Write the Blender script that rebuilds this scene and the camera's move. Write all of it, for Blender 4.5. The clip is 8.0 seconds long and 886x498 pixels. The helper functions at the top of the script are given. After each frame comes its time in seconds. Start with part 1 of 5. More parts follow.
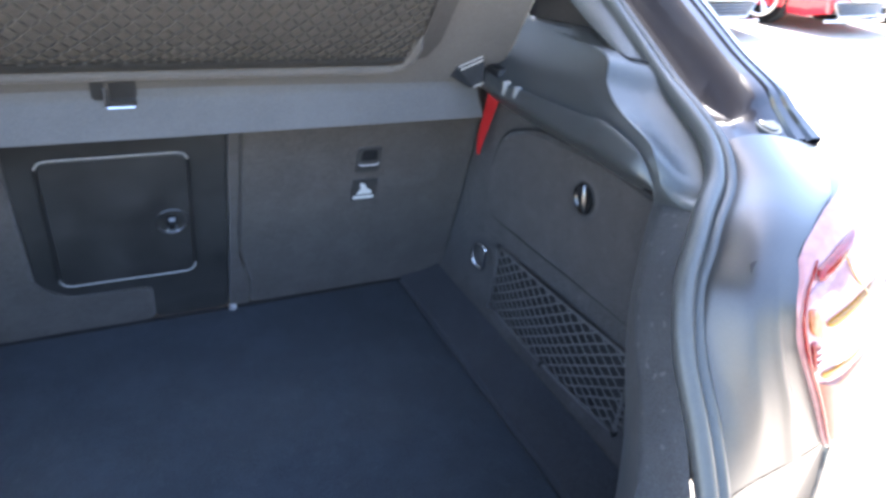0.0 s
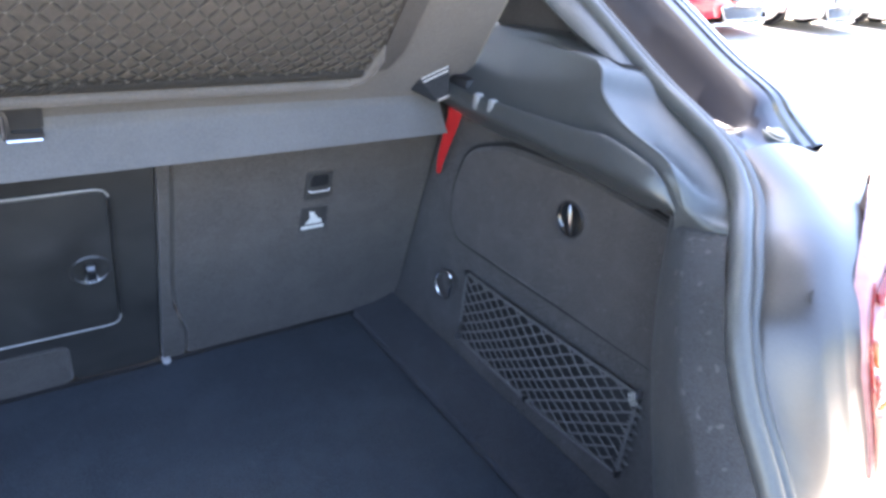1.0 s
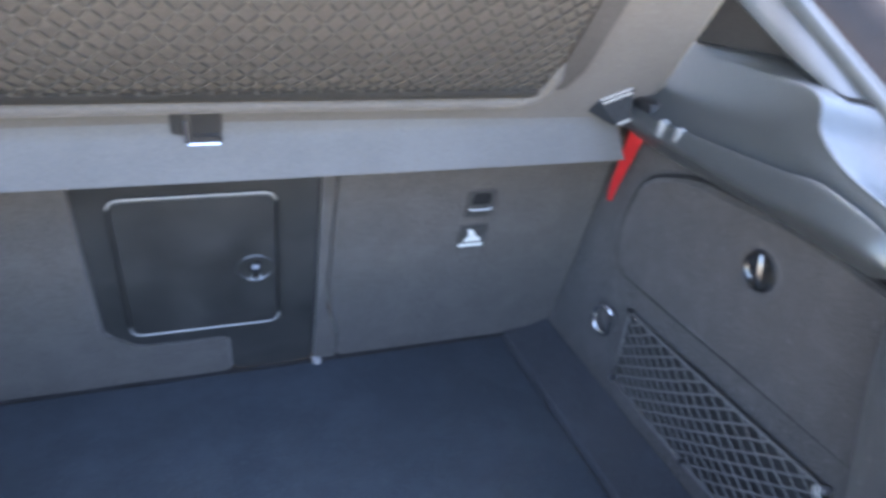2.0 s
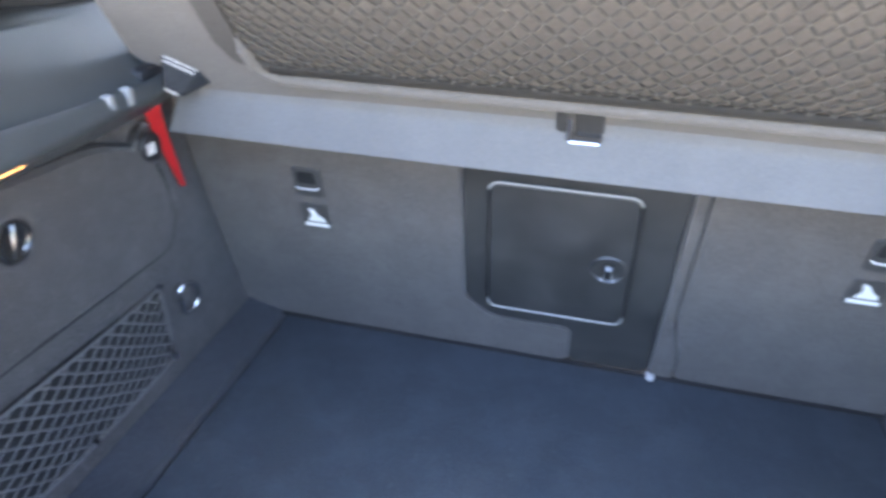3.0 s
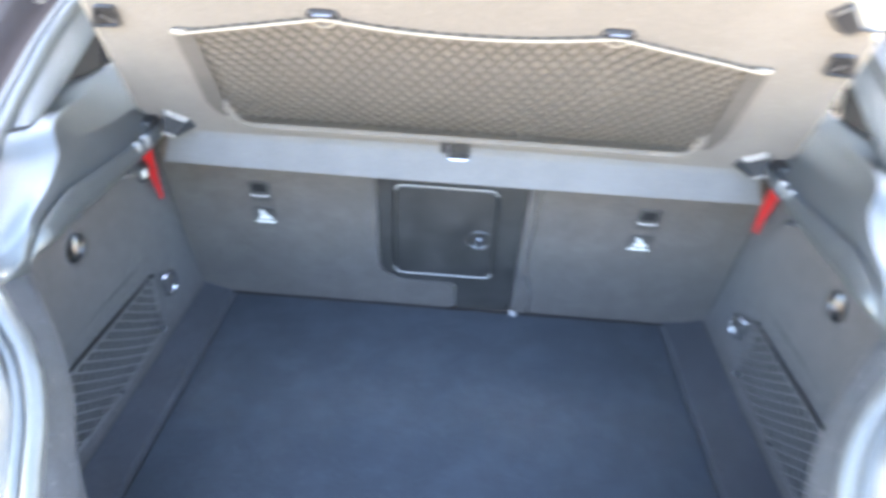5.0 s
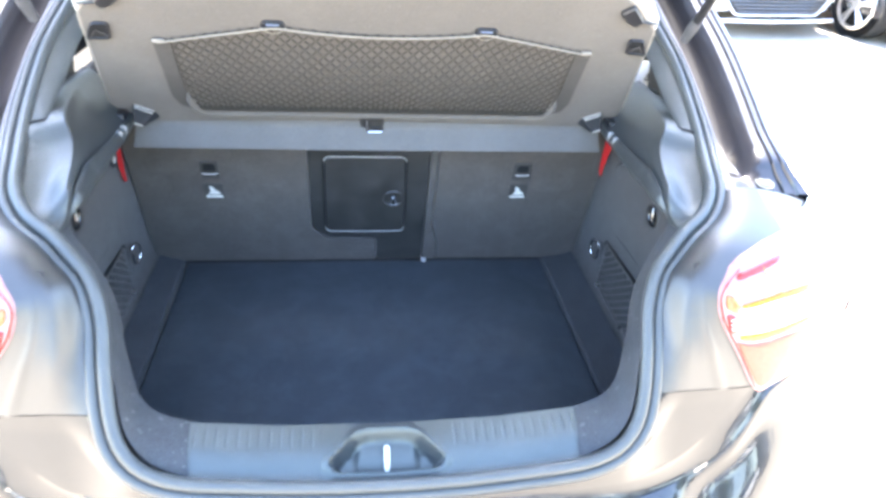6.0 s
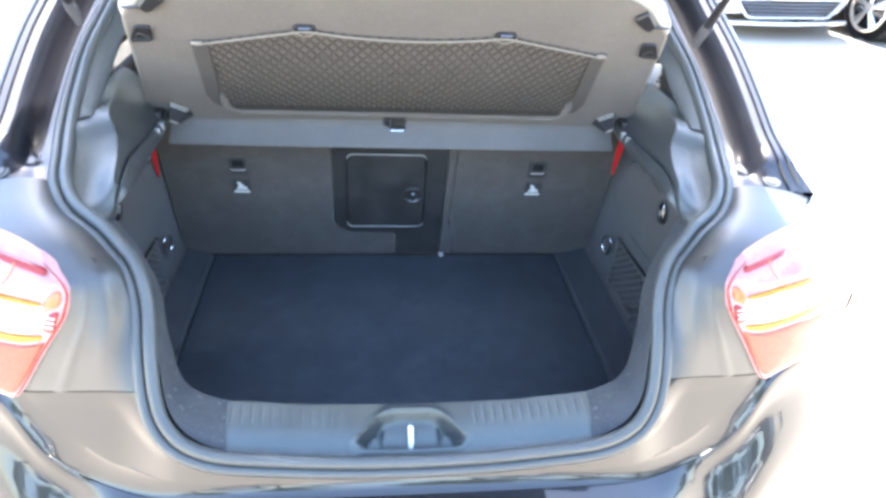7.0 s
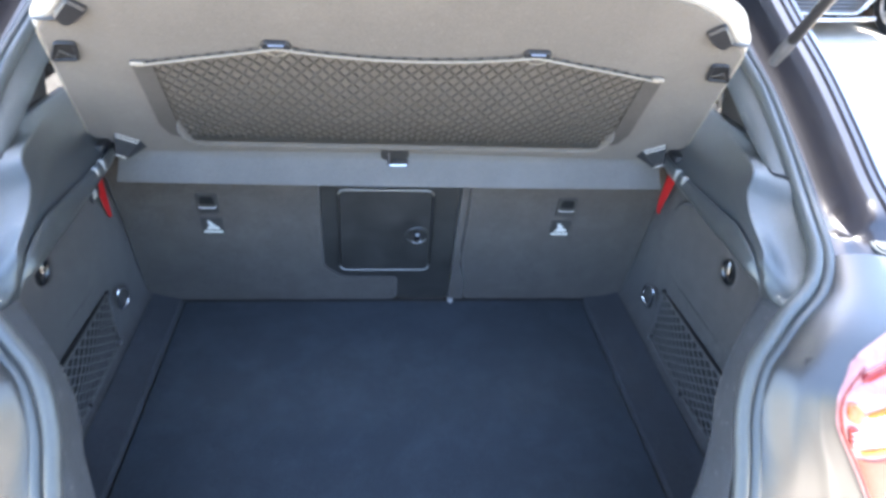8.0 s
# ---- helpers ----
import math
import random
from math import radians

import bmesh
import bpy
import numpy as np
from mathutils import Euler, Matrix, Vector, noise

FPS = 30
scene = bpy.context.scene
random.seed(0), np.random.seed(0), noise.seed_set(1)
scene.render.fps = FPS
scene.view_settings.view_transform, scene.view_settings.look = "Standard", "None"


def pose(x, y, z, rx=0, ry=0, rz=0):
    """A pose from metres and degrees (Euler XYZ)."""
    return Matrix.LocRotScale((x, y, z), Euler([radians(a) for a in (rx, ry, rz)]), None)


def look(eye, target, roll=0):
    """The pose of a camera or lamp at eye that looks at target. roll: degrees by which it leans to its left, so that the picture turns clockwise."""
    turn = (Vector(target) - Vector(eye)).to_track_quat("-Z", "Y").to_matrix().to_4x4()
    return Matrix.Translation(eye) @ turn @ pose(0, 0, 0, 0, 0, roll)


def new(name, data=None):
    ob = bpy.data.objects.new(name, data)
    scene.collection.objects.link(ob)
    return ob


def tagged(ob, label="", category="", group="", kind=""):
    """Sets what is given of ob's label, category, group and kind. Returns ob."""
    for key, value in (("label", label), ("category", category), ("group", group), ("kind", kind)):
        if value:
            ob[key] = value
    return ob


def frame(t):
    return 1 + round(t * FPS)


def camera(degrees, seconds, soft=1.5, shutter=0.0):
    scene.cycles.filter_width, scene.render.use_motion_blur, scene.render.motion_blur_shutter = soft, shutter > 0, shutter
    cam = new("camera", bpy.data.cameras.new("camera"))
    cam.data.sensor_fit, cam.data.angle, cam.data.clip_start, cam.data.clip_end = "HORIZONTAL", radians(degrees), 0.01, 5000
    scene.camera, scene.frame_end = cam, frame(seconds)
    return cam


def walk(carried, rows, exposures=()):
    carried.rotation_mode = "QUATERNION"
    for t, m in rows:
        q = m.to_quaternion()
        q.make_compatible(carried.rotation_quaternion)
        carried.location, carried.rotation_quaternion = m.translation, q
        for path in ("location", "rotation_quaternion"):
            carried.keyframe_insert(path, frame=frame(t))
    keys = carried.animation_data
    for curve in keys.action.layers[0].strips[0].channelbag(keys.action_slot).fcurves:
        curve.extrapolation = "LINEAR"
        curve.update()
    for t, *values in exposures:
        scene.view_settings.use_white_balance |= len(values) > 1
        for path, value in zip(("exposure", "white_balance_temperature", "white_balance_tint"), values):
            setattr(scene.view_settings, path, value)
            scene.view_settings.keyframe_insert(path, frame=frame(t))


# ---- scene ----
cam = camera(66.8, 8.0, soft=3.2, shutter=0.4)
PATH = [
    (0, (-0.01, -1.011, 1.228), (0.831, 0.531, 0.271), 6.0),
    (0.5, (-0.025, -0.948, 1.223), (0.998, 0.501, 0.299), 6.1),
    (1, (-0.025, -0.885, 1.2), (1.041, 0.542, 0.29), 6.3),
    (1.2, (-0.022, -0.861, 1.194), (1.054, 0.56, 0.289), 6.6),
    (2.3, (0.014, -0.835, 1.202), (0.344, 0.888, 0.243), 4.0),
    (2.5, (0.017, -0.83, 1.207), (0.131, 0.911, 0.227), 3.2),
    (2.6, (0.009, -0.824, 1.216), (0.023, 0.903, 0.209), 3.0),
    (3, (0.025, -0.826, 1.208), (-0.395, 0.854, 0.206), 1.1),
    (3.5, (0.034, -0.825, 1.207), (-0.72, 0.733, 0.206), -0.2),
    (4, (0.036, -0.837, 1.222), (-0.795, 0.673, 0.207), -0.4),
    (4.5, (0.054, -0.935, 1.284), (-0.68, 0.606, 0.242), 0.3),
    (5, (0.017, -1.151, 1.391), (-0.03, 0.559, 0.355), 3.5),
    (5.2, (0.031, -1.208, 1.417), (0.166, 0.494, 0.376), 3.7),
    (6.3, (-0.062, -1.526, 1.482), (0.201, 0.17, 0.455), 4.0),
    (6.5, (-0.067, -1.534, 1.487), (0.19, 0.157, 0.451), 4.1),
    (7, (-0.064, -1.525, 1.489), (0.169, 0.174, 0.46), 4.0),
    (7.5, (-0.052, -1.413, 1.468), (0.155, 0.289, 0.438), 3.8),
    (8, (-0.039, -1.239, 1.456), (0.172, 0.45, 0.406), 4.0),
]
EXPOSURES = [(0.0, 3.5, 6600, 15), (0.5, 3.85, 6650, 16), (1.0, 3.8, 6800, 17), (1.6, 3.95, 6800, 17), (2.3, 4.25, 6800, 17), (2.7, 4.35, 6850, 17), (3.5, 4.95, 7200, 17),
             (4.0, 5.15, 7400, 16), (4.5, 5.4, 7600, 15), (5.0, 4.95, 7200, 13), (5.6, 4.5, 6900, 12), (6.3, 4.15, 6750, 11), (6.6, 4.05, 6750, 11), (7.0, 3.83, 6700, 11), (7.5, 3.65, 6650, 12), (8.0, 3.88, 6600, 12)]
walk(cam, [(t, look(eye, target, roll)) for t, eye, target, roll in PATH], EXPOSURES)

# ---- daylight: high sun ahead of the car, clear sky ----
SUN_EL, SUN_AZ = 62.0, 3.0          # elevation; degrees from +y towards +x
world = bpy.data.worlds.new("sky")
scene.world = world
world.use_nodes = True
wn = world.node_tree.nodes
sky = wn.new("ShaderNodeTexSky")
sky.sky_type = "NISHITA"
sky.sun_disc = False
sky.sun_elevation = radians(SUN_EL)
sky.sun_rotation = radians(SUN_AZ)
world.node_tree.links.new(sky.outputs[0], wn["Background"].inputs[0])
wn["Background"].inputs[1].default_value = 0.15
sun = new("sun", bpy.data.lights.new("sun", "SUN"))
sun.data.energy, sun.data.angle, sun.data.color = 4.0, radians(0.5), (1.0, 0.95, 0.88)
sun_dir = Vector((math.sin(radians(SUN_AZ)) * math.cos(radians(SUN_EL)), math.cos(radians(SUN_AZ)) * math.cos(radians(SUN_EL)), math.sin(radians(SUN_EL))))
sun.matrix_world = look(sun_dir * 30, (0, 0, 0))


# ---- materials ----
def material(name, base, rough=0.5, metal=0.0, grain=0.0, grain_scale=300.0, wear=0.0, wear_scale=8.0, bump=0.0,
             coat=0.0, spec=0.5, rough_wear=0.0, sheen=0.0, transmission=0.0, spec_tint=None, alt=None, rand=0.0, coat_rough=0.03, detail=6.0, lint=0.0, swirl=0.0):
    m = bpy.data.materials.new(name)
    m.use_nodes = True
    nt = m.node_tree
    nodes, links = nt.nodes, nt.links
    b = nodes["Principled BSDF"]
    b.inputs["Roughness"].default_value = rough
    b.inputs["Metallic"].default_value = metal
    b.inputs["Coat Weight"].default_value = coat
    b.inputs["Coat Roughness"].default_value = coat_rough
    b.inputs["Specular IOR Level"].default_value = spec
    if spec_tint:
        b.inputs["Specular Tint"].default_value = (*spec_tint, 1)
    b.inputs["Sheen Weight"].default_value = sheen
    b.inputs["Sheen Roughness"].default_value = 0.5
    b.inputs["Transmission Weight"].default_value = transmission
    b.inputs["Base Color"].default_value = (*base, 1)
    if not (grain or wear or bump or rand):
        return m
    geo = nodes.new("ShaderNodeTexCoord")
    fine = nodes.new("ShaderNodeTexNoise")
    fine.inputs["Scale"].default_value = grain_scale
    fine.inputs["Detail"].default_value = 3.0
    links.new(geo.outputs["Object"], fine.inputs["Vector"])
    broad = nodes.new("ShaderNodeTexNoise")
    broad.inputs["Scale"].default_value = wear_scale
    broad.inputs["Detail"].default_value = detail
    broad.inputs["Roughness"].default_value = 0.65
    broad.inputs["Distortion"].default_value = swirl
    links.new(geo.outputs["Object"], broad.inputs["Vector"])
    alt = alt or tuple(min(1.0, c * 1.9 + 0.01) for c in base)
    dark = tuple(c * (1 - grain) for c in base)
    lite = tuple(c * (1 + grain) for c in base)
    ramp = nodes.new("ShaderNodeMapRange")
    ramp.inputs["From Min"].default_value, ramp.inputs["From Max"].default_value = 0.3, 0.7
    links.new(fine.outputs["Fac"], ramp.inputs["Value"])
    mix = nodes.new("ShaderNodeMix")
    mix.data_type = "RGBA"
    mix.inputs["A"].default_value, mix.inputs["B"].default_value = (*dark, 1), (*lite, 1)
    links.new(ramp.outputs["Result"], mix.inputs["Factor"])
    last = mix.outputs["Result"]
    if wear:
        spots = nodes.new("ShaderNodeMapRange")
        spots.inputs["From Min"].default_value, spots.inputs["From Max"].default_value = (0.45, 0.75) if detail > 2 else (0.15, 0.85)
        spots.inputs["To Max"].default_value = wear
        links.new(broad.outputs["Fac"], spots.inputs["Value"])
        worn = nodes.new("ShaderNodeMix")
        worn.data_type = "RGBA"
        worn.inputs["B"].default_value = (*alt, 1)
        links.new(last, worn.inputs["A"])
        links.new(spots.outputs["Result"], worn.inputs["Factor"])
        last = worn.outputs["Result"]
    if lint:
        dust = nodes.new("ShaderNodeTexNoise")
        dust.inputs["Scale"].default_value = 130.0
        dust.inputs["Detail"].default_value = 0.0
        links.new(geo.outputs["Object"], dust.inputs["Vector"])
        few = nodes.new("ShaderNodeMapRange")
        few.inputs["From Min"].default_value, few.inputs["From Max"].default_value = 0.735, 0.80
        few.inputs["To Max"].default_value = lint
        links.new(dust.outputs["Fac"], few.inputs["Value"])
        dusty = nodes.new("ShaderNodeMix")
        dusty.data_type = "RGBA"
        dusty.inputs["B"].default_value = (0.30, 0.29, 0.28, 1)
        links.new(last, dusty.inputs["A"])
        links.new(few.outputs["Result"], dusty.inputs["Factor"])
        last = dusty.outputs["Result"]
    if rand:
        info = nodes.new("ShaderNodeObjectInfo")
        vary = nodes.new("ShaderNodeMapRange")
        vary.inputs["To Min"].default_value, vary.inputs["To Max"].default_value = 1 - rand, 1 + rand
        links.new(info.outputs["Random"], vary.inputs["Value"])
        hsv = nodes.new("ShaderNodeHueSaturation")
        links.new(vary.outputs["Result"], hsv.inputs["Value"])
        links.new(last, hsv.inputs["Color"])
        last = hsv.outputs["Color"]
    links.new(last, b.inputs["Base Color"])
    if rough_wear:
        rr = nodes.new("ShaderNodeMapRange")
        rr.inputs["From Min"].default_value, rr.inputs["From Max"].default_value = (0.3, 0.7) if detail > 2 else (0.1, 0.9)
        rr.inputs["To Min"].default_value, rr.inputs["To Max"].default_value = max(0.02, rough - rough_wear), min(1.0, rough + rough_wear)
        links.new(broad.outputs["Fac"], rr.inputs["Value"])
        links.new(rr.outputs["Result"], b.inputs["Roughness"])
    if bump:
        bp = nodes.new("ShaderNodeBump")
        bp.inputs["Strength"].default_value = bump
        bp.inputs["Distance"].default_value = 0.002
        links.new(fine.outputs["Fac"], bp.inputs["Height"])
        links.new(bp.outputs["Normal"], b.inputs["Normal"])
    return m


M = {}
M["mat_carpet"] = material("mat_carpet", (0.034, 0.044, 0.055), 0.95, grain=0.6, grain_scale=520, wear=0.34, wear_scale=11, bump=0.7, sheen=0.06, spec=0.2, lint=0.03)
M["carpet"] = material("carpet", (0.057, 0.053, 0.051), 0.95, lint=0.07, grain=0.42, grain_scale=560, wear=0.3, wear_scale=22, bump=0.6, sheen=0.2, spec=0.2)
M["seat_carpet"] = material("seat_carpet", (0.092, 0.081, 0.073), 0.95, lint=0.04, grain=0.35, grain_scale=560, wear=0.3, wear_scale=18, bump=0.6, sheen=0.25, spec=0.2)
M["shelf_fabric"] = material("shelf_fabric", (0.094, 0.085, 0.076), 0.95, grain=0.14, grain_scale=420, wear=0.25, wear_scale=5, bump=0.22, sheen=0.2, spec=0.2, lint=0.05)
M["flap_fabric"] = material("flap_fabric", (0.096, 0.096, 0.096), 0.8, grain=0.12, grain_scale=420, wear=0.2, wear_scale=7, bump=0.2, sheen=0.3, spec=0.35)
M["shelf_edge"] = material("shelf_edge", (0.40, 0.38, 0.35), 0.7, grain=0.15, grain_scale=300, wear=0.3, wear_scale=30)
M["surround_carpet"] = material("surround_carpet", (0.028, 0.032, 0.037), 0.62, lint=0.16, grain=0.45, grain_scale=560, wear=0.3, wear_scale=22, bump=0.5, sheen=0.05, spec=0.35)
M["hatch_plastic"] = material("hatch_plastic", (0.022, 0.0215, 0.021), 0.30, grain=0.12, grain_scale=200, wear=0.9, wear_scale=11, rough_wear=0.0, alt=(0.074, 0.071, 0.067), detail=1.9, swirl=0.4)
M["gloss_plastic"] = material("gloss_plastic", (0.020, 0.0195, 0.019), 0.30, grain=0.2, grain_scale=200, wear=0.8, wear_scale=18, rough_wear=0.0, alt=(0.052, 0.050, 0.047), detail=1.9)
M["black_plastic"] = material("black_plastic", (0.016, 0.016, 0.018), 0.42, grain=0.2, grain_scale=500, bump=0.15)
M["wedge_plastic"] = material("wedge_plastic", (0.020, 0.023, 0.027), 0.5, spec=0.12, grain=0.2, grain_scale=500, wear=0.3, wear_scale=40, bump=0.15)
M["trim_plastic"] = material("trim_plastic", (0.041, 0.045, 0.047), 0.36, grain=0.25, grain_scale=900, wear=0.15, wear_scale=12, bump=0.25, rough_wear=0.03, spec=0.75, spec_tint=(0.92, 1.0, 0.985))
M["sill_plastic"] = material("sill_plastic", (0.030, 0.034, 0.037), 0.33, grain=0.25, grain_scale=900, wear=0.3, wear_scale=9, bump=0.25, rough_wear=0.05, spec=0.8, spec_tint=(0.87, 1.0, 0.955))
M["rubber"] = material("rubber", (0.056, 0.061, 0.062), 0.36, spec_tint=(0.94, 1.0, 0.985), grain=0.06, grain_scale=300, wear=0.12, wear_scale=20, rough_wear=0.03)
M["paint"] = material("paint", (0.021, 0.023, 0.026), 0.36, metal=0.55, spec=0.15, coat=1.0, grain=0.1, grain_scale=900, wear=0.1, wear_scale=5)
M["jamb_paint"] = material("jamb_paint", (0.044, 0.045, 0.046), 0.40, metal=0.5, spec=0.2, coat=1.0, coat_rough=0.36, grain=0.15, grain_scale=900, wear=0.15, wear_scale=7)
M["gutter_paint"] = material("gutter_paint", (0.010, 0.011, 0.017), 0.36, metal=0.1, spec=0.25, coat=0.9, coat_rough=0.08, grain=0.1, grain_scale=900, wear=0.2, wear_scale=9, alt=(0.03, 0.029, 0.028))
M["smoked_chrome"] = material("smoked_chrome", (0.30, 0.30, 0.31), 0.20, metal=1.0, grain=0.05, wear=0.1, wear_scale=40)
M["strip_carpet"] = material("strip_carpet", (0.034, 0.037, 0.043), 0.95, grain=0.6, grain_scale=750, wear=0.3, wear_scale=9, bump=0.6, sheen=0.15, spec=0.2)
M["notch_grey"] = material("notch_grey", (0.20, 0.21, 0.215), 0.4, grain=0.1, wear=0.2, wear_scale=40)
M["chrome"] = material("chrome", (0.75, 0.75, 0.76), 0.14, metal=1.0, grain=0.05, wear=0.2, wear_scale=40, rough_wear=0.06)
M["strut_grey"] = material("strut_grey", (0.075, 0.075, 0.08), 0.5, grain=0.1, wear=0.2, wear_scale=40)
M["zinc"] = material("zinc", (0.60, 0.60, 0.60), 0.42, metal=0.3, grain=0.1, wear=0.3, wear_scale=60)
M["steel"] = material("steel", (0.5, 0.5, 0.52), 0.3, metal=1.0, grain=0.1, wear=0.2, wear_scale=40)
M["white_plastic"] = material("white_plastic", (0.75, 0.75, 0.72), 0.5, grain=0.05, wear=0.1, wear_scale=20)
M["belt_red"] = material("belt_red", (0.42, 0.008, 0.010), 0.7, grain=0.25, grain_scale=500, bump=0.3, wear=0.1)
M["cord"] = material("cord", (0.030, 0.026, 0.021), 0.8, grain=0.5, grain_scale=1200, bump=0.4)
M["border_grey"] = material("border_grey", (0.060, 0.056, 0.053), 0.85, grain=0.15, grain_scale=420, wear=0.2, wear_scale=12, bump=0.2, spec=0.25)
M["knot"] = material("knot", (0.10, 0.09, 0.073), 0.8, grain=0.3, grain_scale=1200)
M["cord_light"] = material("cord_light", (0.22, 0.20, 0.17), 0.7, grain=0.3, grain_scale=1200, bump=0.3)
M["polished"] = material("polished", (0.02, 0.02, 0.02), 0.07, grain=0.1, coat=1.0)
M["sign_grey"] = material("sign_grey", (0.055, 0.052, 0.049), 0.5, grain=0.2, grain_scale=300)
M["net_cord"] = material("net_cord", (0.105, 0.101, 0.098), 0.7, grain=0.4, grain_scale=1200, bump=0.3)
M["edge_grey"] = material("edge_grey", (0.42, 0.41, 0.39), 0.35, grain=0.1, wear=0.3, wear_scale=30, alt=(0.2, 0.2, 0.2))
M["bark"] = material("bark", (0.12, 0.085, 0.06), 0.9, grain=0.4, grain_scale=30, wear=0.4, wear_scale=4, bump=0.8)
M["leaf"] = material("leaf", (0.05, 0.085, 0.02), 0.6, grain=0.4, grain_scale=3, wear=0.5, wear_scale=1.2, alt=(0.11, 0.13, 0.03))
M["print_black"] = material("print_black", (0.01, 0.01, 0.01), 0.5)
M["lamp_lilac"] = material("lamp_lilac", (0.30, 0.17, 0.20), 0.16, coat=0.5, spec=0.3, grain=0.1, grain_scale=160, wear=0.6, wear_scale=14, alt=(0.45, 0.34, 0.36))
M["tint"] = material("tint", (0.55, 0.58, 0.58), 0.0, transmission=1.0, spec=0.5)
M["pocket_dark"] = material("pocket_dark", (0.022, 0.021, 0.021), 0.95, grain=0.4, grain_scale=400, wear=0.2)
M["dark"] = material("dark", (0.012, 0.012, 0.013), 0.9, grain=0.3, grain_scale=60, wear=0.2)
M["gate_glass"] = material("gate_glass", (0.13, 0.14, 0.14), 0.0, transmission=1.0)
M["lamp_red"] = material("lamp_red", (0.22, 0.018, 0.016), 0.12, coat=0.4, spec=0.3, grain=0.15, grain_scale=90, wear=0.2, wear_scale=30, alt=(0.20, 0.012, 0.014))
M["lamp_body"] = material("lamp_body", (0.38, 0.20, 0.20), 0.16, coat=0.4, spec=0.3, grain=0.15, grain_scale=90, wear=0.5, wear_scale=24, alt=(0.34, 0.20, 0.22))
M["lamp_pale"] = material("lamp_pale", (0.25, 0.075, 0.048), 0.22, coat=0.25, spec=0.2, coat_rough=0.1, grain=0.1, grain_scale=160, wear=0.3, wear_scale=25, alt=(0.26, 0.095, 0.05))
M["lamp_white"] = material("lamp_white", (0.75, 0.72, 0.68), 0.08, coat=1.0, grain=0.06, grain_scale=120, wear=0.2, wear_scale=30)
M["lamp_amber"] = material("lamp_amber", (0.34, 0.15, 0.004), 0.14, coat=0.4, spec=0.3, grain=0.1, grain_scale=120, wear=0.2, wear_scale=30)
M["lamp_orange"] = material("lamp_orange", (0.34, 0.10, 0.03), 0.16, coat=0.4, spec=0.3, grain=0.3, grain_scale=160, wear=0.7, wear_scale=60, alt=(0.40, 0.22, 0.20))
M["glass_dark"] = material("glass_dark", (0.02, 0.022, 0.024), 0.05, coat=1.0, grain=0.1, wear=0.1)
M["tyre"] = material("tyre", (0.02, 0.02, 0.02), 0.85, grain=0.3, grain_scale=120, bump=0.4)
M["alloy"] = material("alloy", (0.62, 0.62, 0.63), 0.3, metal=0.9, grain=0.1, wear=0.15, wear_scale=20)
M["ground"] = material("ground", (0.37, 0.33, 0.27), 0.9, grain=0.2, grain_scale=90, wear=0.35, wear_scale=0.6, bump=0.5, alt=(0.27, 0.245, 0.205))
M["silver"] = material("silver", (0.55, 0.56, 0.58), 0.25, metal=0.5, coat=1.0, grain=0.05, wear=0.05)
M["white_paint"] = material("white_paint", (0.80, 0.80, 0.79), 0.3, coat=1.0, grain=0.04, wear=0.05)
M["red_paint"] = material("red_paint", (0.70, 0.03, 0.05), 0.25, coat=1.0, grain=0.06, wear=0.05)
M["grey_paint"] = material("grey_paint", (0.10, 0.105, 0.115), 0.25, metal=0.4, coat=1.0, grain=0.06, wear=0.05)


def glowing(name, colour, strength):
    m = bpy.data.materials.new(name)
    m.use_nodes = True
    b = m.node_tree.nodes["Principled BSDF"]
    b.inputs["Base Color"].default_value = (*colour, 1)
    b.inputs["Emission Color"].default_value = (*colour, 1)
    b.inputs["Emission Strength"].default_value = strength
    return m


M["lamp_glow"] = glowing("lamp_glow", (1.0, 0.40, 0.12), 0.9)

# ---- mesh helpers ----
CX = 0.010                     # the car's middle line


def thing(name, label, category, group="", at=(0, 0, 0)):
    ob = new(name)
    ob.empty_display_size = 0.05
    ob.location = at
    return tagged(ob, label, category, group)


def part(name, bm, mat, parent=None, label="", smooth=True, kind=""):
    me = bpy.data.meshes.new(name)
    bmesh.ops.recalc_face_normals(bm, faces=bm.faces)
    for f in bm.faces:
        f.smooth = smooth
    bm.to_mesh(me)
    bm.free()
    me.materials.append(M[mat])
    ob = new(name, me)
    if parent:
        ob.parent = parent
        off = Vector(parent.location)
        if parent.parent:
            off += Vector(parent.parent.location)
        me.transform(Matrix.Translation(-off))
    if smooth:
        me.set_sharp_from_angle(angle=radians(38))
    return tagged(ob, label, kind=kind)


def side(s, pts):
    return [(CX + s * p[0], p[1], p[2]) for p in pts]


def spline(pts, n):
    """n points along a smooth curve through pts, at even steps of length."""
    p = [Vector(q) for q in pts]
    p = [2 * p[0] - p[1]] + p + [2 * p[-1] - p[-2]]
    out = []
    for i in range(1, len(p) - 2):
        for k in range(12):
            t = k / 12
            a, b, c, d = p[i - 1], p[i], p[i + 1], p[i + 2]
            out.append(0.5 * (2 * b + (c - a) * t + (2 * a - 5 * b + 4 * c - d) * t * t + (3 * b - a - 3 * c + d) * t ** 3))
    out.append(p[-2])
    acc = [0.0]
    for a, b in zip(out, out[1:]):
        acc.append(acc[-1] + (b - a).length)
    res, k = [], 0
    for i in range(n):
        want = acc[-1] * i / (n - 1)
        while k < len(acc) - 2 and acc[k + 1] < want:
            k += 1
        w = (want - acc[k]) / max(1e-9, acc[k + 1] - acc[k])
        res.append(out[k].lerp(out[k + 1], min(1, max(0, w))))
    return res


